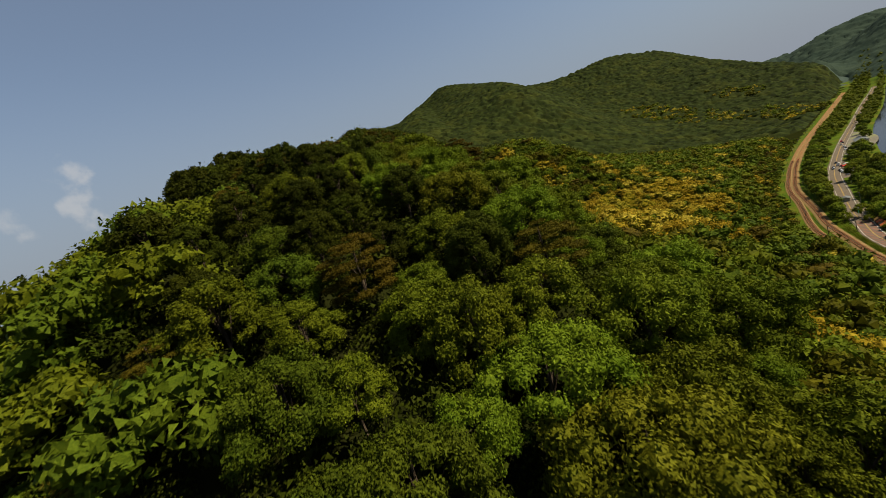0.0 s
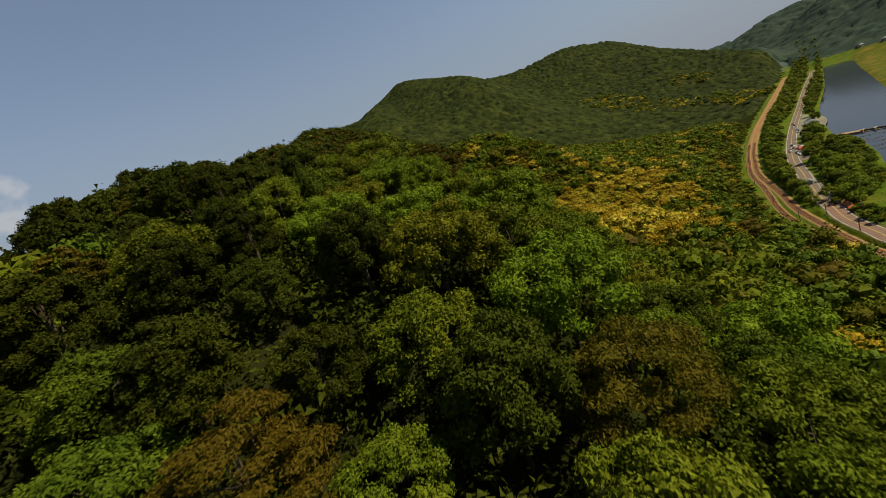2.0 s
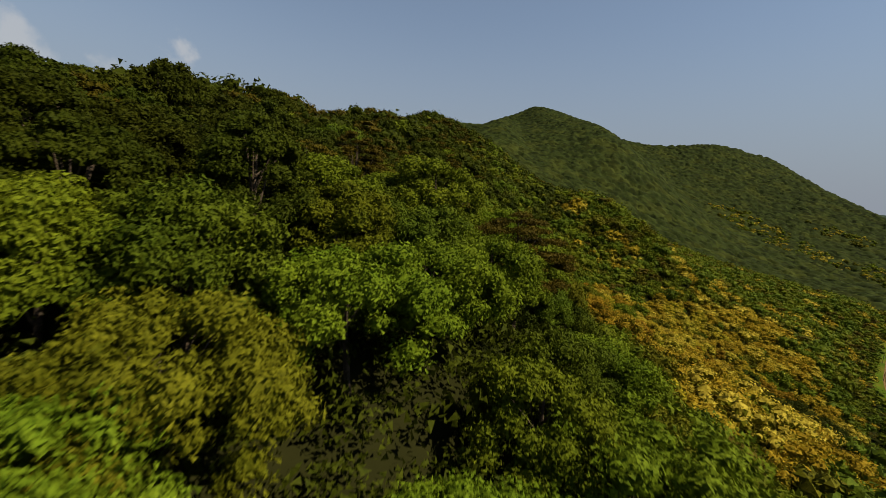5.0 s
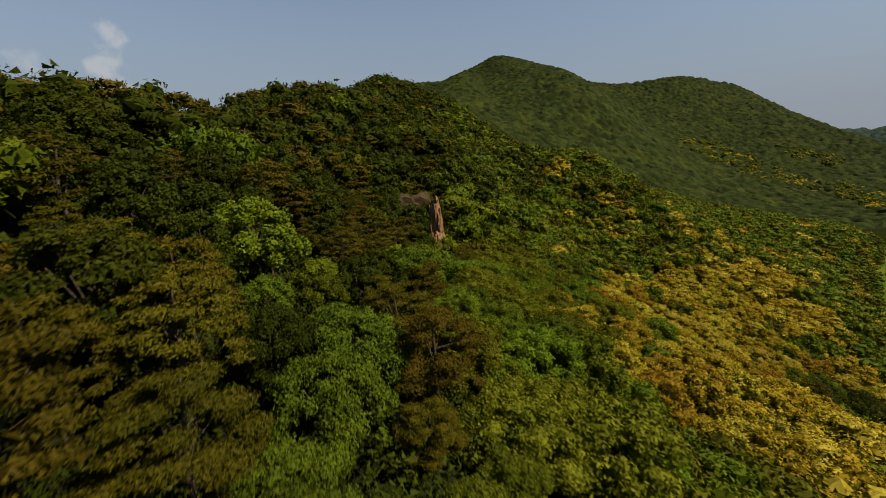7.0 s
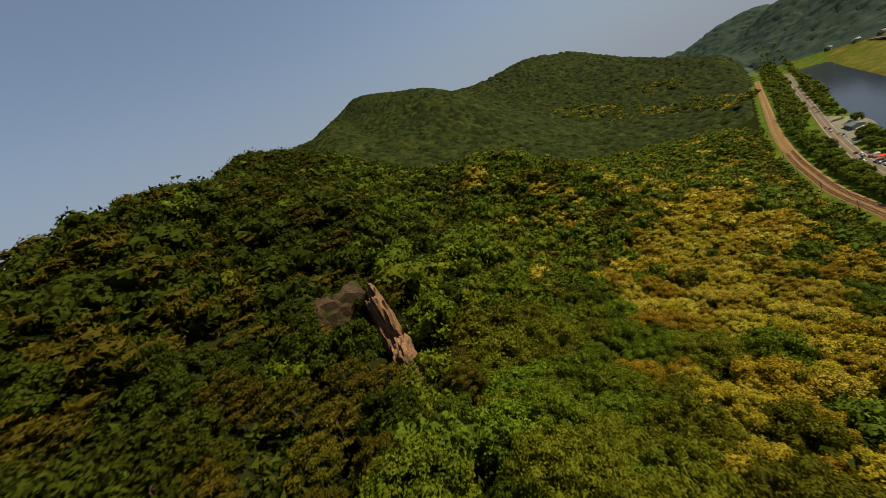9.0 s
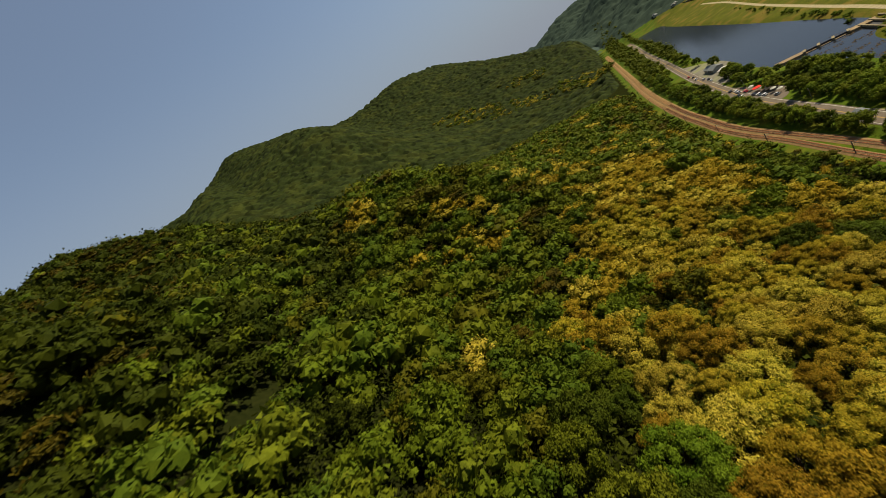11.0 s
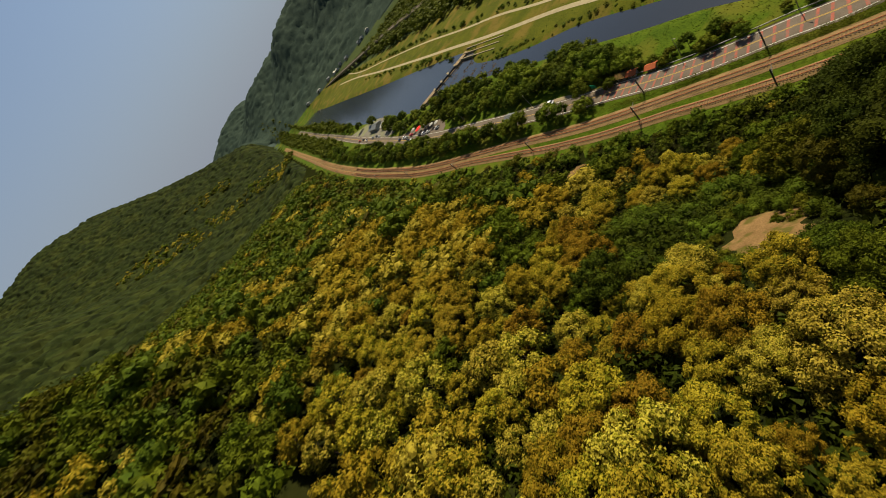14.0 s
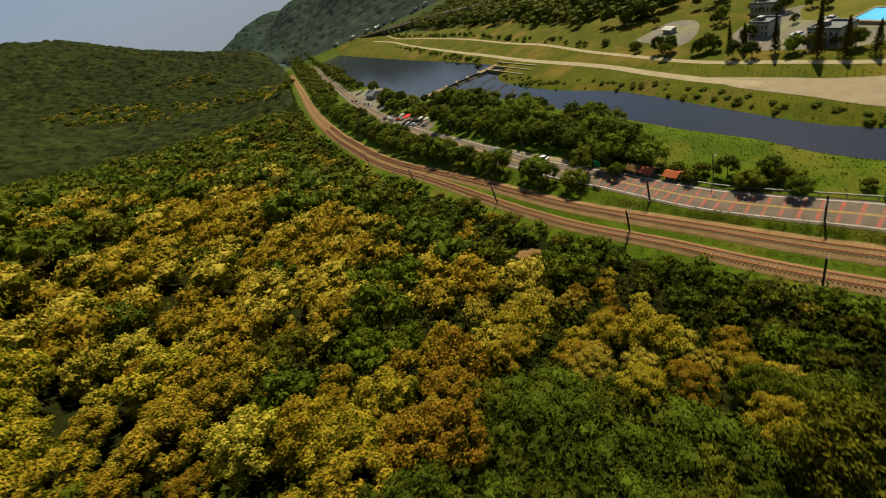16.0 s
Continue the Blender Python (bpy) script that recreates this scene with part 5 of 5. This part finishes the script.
def flat_house(x, y, turn, w, d, h, rows, cols, label, name="building"):
    root = thing(name, label, "building", "buildings behind the levee", x, y, 0.0, turn)
    part("wall", box(0, 0, 0, w, d, h), M_WALL, root)
    part("roof", join([box(0, 0, h + 0.004, w - 0.5, d - 0.5, 0.15), box(0, d / 2 - 0.15, h + 0.003, w + 0.2, 0.3, 0.7), box(0, -d / 2 + 0.15, h + 0.003, w + 0.2, 0.3, 0.7), box(-w / 2 + 0.15, 0, h + 0.003, 0.3, d - 0.6, 0.7), box(w / 2 - 0.15, 0, h + 0.003, 0.3, d - 0.6, 0.7)]), M_ROOF, root)
    part("rooftop_unit", box(w * 0.2, 0, h + 0.16, 2.2, 1.6, 1.3), M_GALV, root)
    part("door", box(-w / 2 + 1.6, -d / 2 - 0.03, 0, 1.6, 0.1, 2.2), M_GLASS, root)
    windows(root, w, d, h, rows, cols, None)
    return root


gable_house(436, 402, 48, 19, 9, 3.0, 1.8, M_ROOF, "riverside house with a broad grey metal roof", cols=5)
gable_house(418, 384, 48, 8, 8, 2.8, 1.0, M_WHITE, "white annex beside the riverside house", cols=2)
gable_house(230, 209.5, 50, 2.8, 2.2, 1.4, 0.5, M_ORANGE, "small shed with an orange roof beside the road", cols=2, name="shed")
gable_house(226, 204, 52, 2.8, 2.2, 1.3, 0.5, M_ORANGE, "small roadside shed under a faded orange roof", cols=2, name="shed")
gable_house(232.5, 212.5, 45, 3.0, 2.4, 1.6, 0.6, M_DIRT, "small tan shed next to the orange roofs", cols=1, name="shed")
gable_house(264, 259, 45, 4, 3.5, 2.2, 0.8, M_ROOF, "small grey-roofed kiosk by the pale lot", cols=2, name="kiosk")
gable_house(347, 192, 30, 5.5, 2.6, 1.9, 0.4, M_WHITE, "white site hut on the gravel lot", cols=3, name="hut")
flat_house(310, 166, 33, 7.5, 5, 4.4, 2, 5, "white two-storey building behind the levee")
flat_house(287, 155, 33, 9.5, 6, 4.4, 2, 6, "long pale building with dark window bands")
flat_house(332, 160, 33, 10, 5, 4.0, 1, 6, "grey workshop behind the white building", "workshop")
tank = thing("pool", "bright blue open water basin beside the lawn", "pool", x=291, y=139, turn=30)
part("basin", join([box(0, 4.6, 0, 20, 0.8, 1.0), box(0, -4.6, 0, 20, 0.8, 1.0), box(-9.6, 0, 0, 0.8, 8.4, 1.0), box(9.6, 0, 0, 0.8, 8.4, 1.0)]), M_CONCRETE, tank)
part("water_surface", box(0, 0, 0, 18.4, 8.4, 0.8), M_BLUE, tank, "bright blue water")

rng_h = np.random.RandomState(77)
for k in range(22):
    u = rng_h.uniform()
    x, y = 1010 + 330 * u + rng_h.normal() * 30, 520 + 420 * u + rng_h.normal() * 40
    while ground_at(x, y) > 12:
        x, y = x - 9, y + 3
    if distance([x], [y], FAR_LINE)[1][0] < 0 or ground_at(x, y) < -0.5:
        continue
    gable_house(x, y, rng_h.uniform(0, 90), rng_h.uniform(7, 11), rng_h.uniform(6, 8), rng_h.uniform(3, 4.5), 1.8, (M_ROOF, M_ROOF, M_WHITE)[k % 3], "pale house at the foot of the distant mountain", cols=2, group="distant houses")


# ---------- canopies, cars ----------
def parasol(x, y, mat, label, r=2.6):
    root = thing("parasol", label, "parasol", "parasols", x, y, 0.07)
    part("pole", bar((0, 0, 0), (0, 0, 3.0), 0.06), M_GALV, root)
    v, f = [(0, 0, 3.4)], []
    for k in range(12):
        t = 6.2832 * k / 12
        v += [(r * math.cos(t), r * math.sin(t), 2.5), (r * math.cos(t), r * math.sin(t), 2.25)]
    for k in range(12):
        a, b = 1 + 2 * k, 1 + 2 * ((k + 1) % 12)
        f += [(0, a, b, b), (a, a + 1, b + 1, b)]
    me = bpy.data.meshes.new("canopy")
    me.from_pydata(v, [], [q if q[2] != q[3] else q[:3] for q in f])
    me.materials.append(mat)
    new("canopy", me).parent = root


parasol(343, 331, M_CANVAS, "large bright red parasol by the lot", 2.6)
for x, y in ((336, 322), (340, 326), (331, 317), (349, 337), (327, 312)):
    parasol(x, y, M_WHITE, "white parasol over a roadside stall", 1.7)


def car_paint(name, colour):
    return material(name, colour, tuple(min(1, c * 1.15) for c in colour), 0.5, 0.25, 0, 4, gloss=0.6)


def car_master(mat, label):
    root = thing("car", label, "car", "parked cars")
    body = [(-2.1, -0.85, 0.3), (2.1, -0.85, 0.3), (2.1, 0.85, 0.3), (-2.1, 0.85, 0.3), (-2.15, -0.88, 0.85), (2.15, -0.88, 0.75), (2.15, 0.88, 0.75), (-2.15, 0.88, 0.85)]
    quads = box(0, 0, 0, 1, 1, 1)[1]
    part("body", (body, quads), mat, root)
    cab = [(-1.7, -0.8, 0.84), (1.0, -0.8, 0.80), (1.0, 0.8, 0.80), (-1.7, 0.8, 0.84), (-1.2, -0.65, 1.42), (0.3, -0.65, 1.42), (0.3, 0.65, 1.42), (-1.2, 0.65, 1.42)]
    part("cabin", (cab, quads), M_GLASS, root, "dark glazed cabin")
    part("roof_panel", box(-0.45, 0, 1.424, 1.45, 1.25, 0.05), mat, root)
    for a in (-1.3, 1.3):
        for b in (-0.82, 0.82):
            part("wheel", bar((a, b - 0.1, 0.32), (a, b + 0.1, 0.32), 0.32, 10), M_RUBBER, root)
    return root


CARS = {"white": (car_paint("white_car_paint", (0.7, 0.7, 0.69)), "white parked car on grey asphalt", [(330, 322, 50), (334, 327, 50), (341, 340, 48), (252, 240, 60), (408, 392, 40), (430, 416, 40), (356, 350, 45)]),
        "dark": (car_paint("dark_car_paint", (0.03, 0.03, 0.035)), "dark grey parked car on grey asphalt", [(337, 331, 50), (345, 344, 50), (414, 397, 40), (440, 424, 40), (360, 356, 45)]),
        "silver": (car_paint("silver_car_paint", (0.32, 0.33, 0.34)), "silver parked car on grey asphalt", [(324, 313, 50), (420, 404, 40), (352, 347, 47), (298, 160, 30), (304, 150, 30)]),
        "red": (car_paint("red_car_paint", (0.5, 0.02, 0.02)), "red parked car on grey asphalt", [(349, 341, 47), (447, 432, 40)])}
for mat, label, spots in CARS.values():
    master = car_master(mat, label)
    for k, (x, y, t) in enumerate(spots):
        m = pose(x, y, 0.075, 0, 0, t)
        if k:
            copy_thing(master, m)
        else:
            master.matrix_basis = m


# ---------- meadow tufts ----------
def tufts():
    rng = np.random.RandomState(5)
    a, b = resample(side(ROAD[(ROAD[:, 1] > 90) & (ROAD[:, 1] < 245)], 6.5), 300), resample(NEAR_LINE[(NEAR_LINE[:, 1] > 100) & (NEAR_LINE[:, 1] < 275)], 300)
    p = np.vstack([between(a, b, 9000, rng, 0, 1), between(resample(FAR_LINE[(FAR_LINE[:, 1] > 130) & (FAR_LINE[:, 1] < 420)], 300), resample(PATH_B[::-1][(PATH_B[::-1][:, 1] < 420)], 300), 5200, rng, 0, 1)])
    z = on_ground(p[:, 0], p[:, 1])
    ok = z > -1.1
    for line, r in ((PATH_A, 3), (PATH_B, 2.5)):
        ok &= distance(p[:, 0], p[:, 1], line)[0] > r
    ok &= ~inside(p[:, 0], p[:, 1], np.array([(286, 189), (270, 172), (258, 159), (238, 128), (222, 134), (238, 158), (254, 170), (272, 185)]))
    p, z = p[ok], z[ok]
    n = rng.normal(size=(len(p), 3)) * 0.7 + np.array([0, 0, 0.6])
    n /= np.linalg.norm(n, axis=1)[:, None]
    v, f = leaf_quads(np.column_stack([p, z + 0.08]), n, 0.4, rng)
    tagged(new("meadow_tufts", mesh_from("meadow_tufts", v, f, M_MEADOW)), "uneven tufts of tall green grass along the river", "grass", kind="stuff")


tufts()


# ---------- water weeds below the weir ----------
def water_weeds():
    rng = np.random.RandomState(9)
    x, y = rng.uniform(330, 400, 9000), rng.uniform(262, 330, 9000)
    ok = inside(x, y, RIVER) & (wave_noise(x, y, 12, 51) + 0.6 * wave_noise(x, y, 4, 52) > 0.45)
    x, y = x[ok], y[ok]
    n = rng.normal(size=(len(x), 3)) * 0.15 + np.array([0, 0, 1])
    n /= np.linalg.norm(n, axis=1)[:, None]
    v, f = leaf_quads(np.column_stack([x, y, np.full(len(x), -1.14)]), n, 0.8, rng, fold=0.02)
    tagged(new("water_weed", mesh_from("water_weed", v, f, M_WEED)), "brown water weed floating below the weir", "water weed", kind="stuff")


water_weeds()
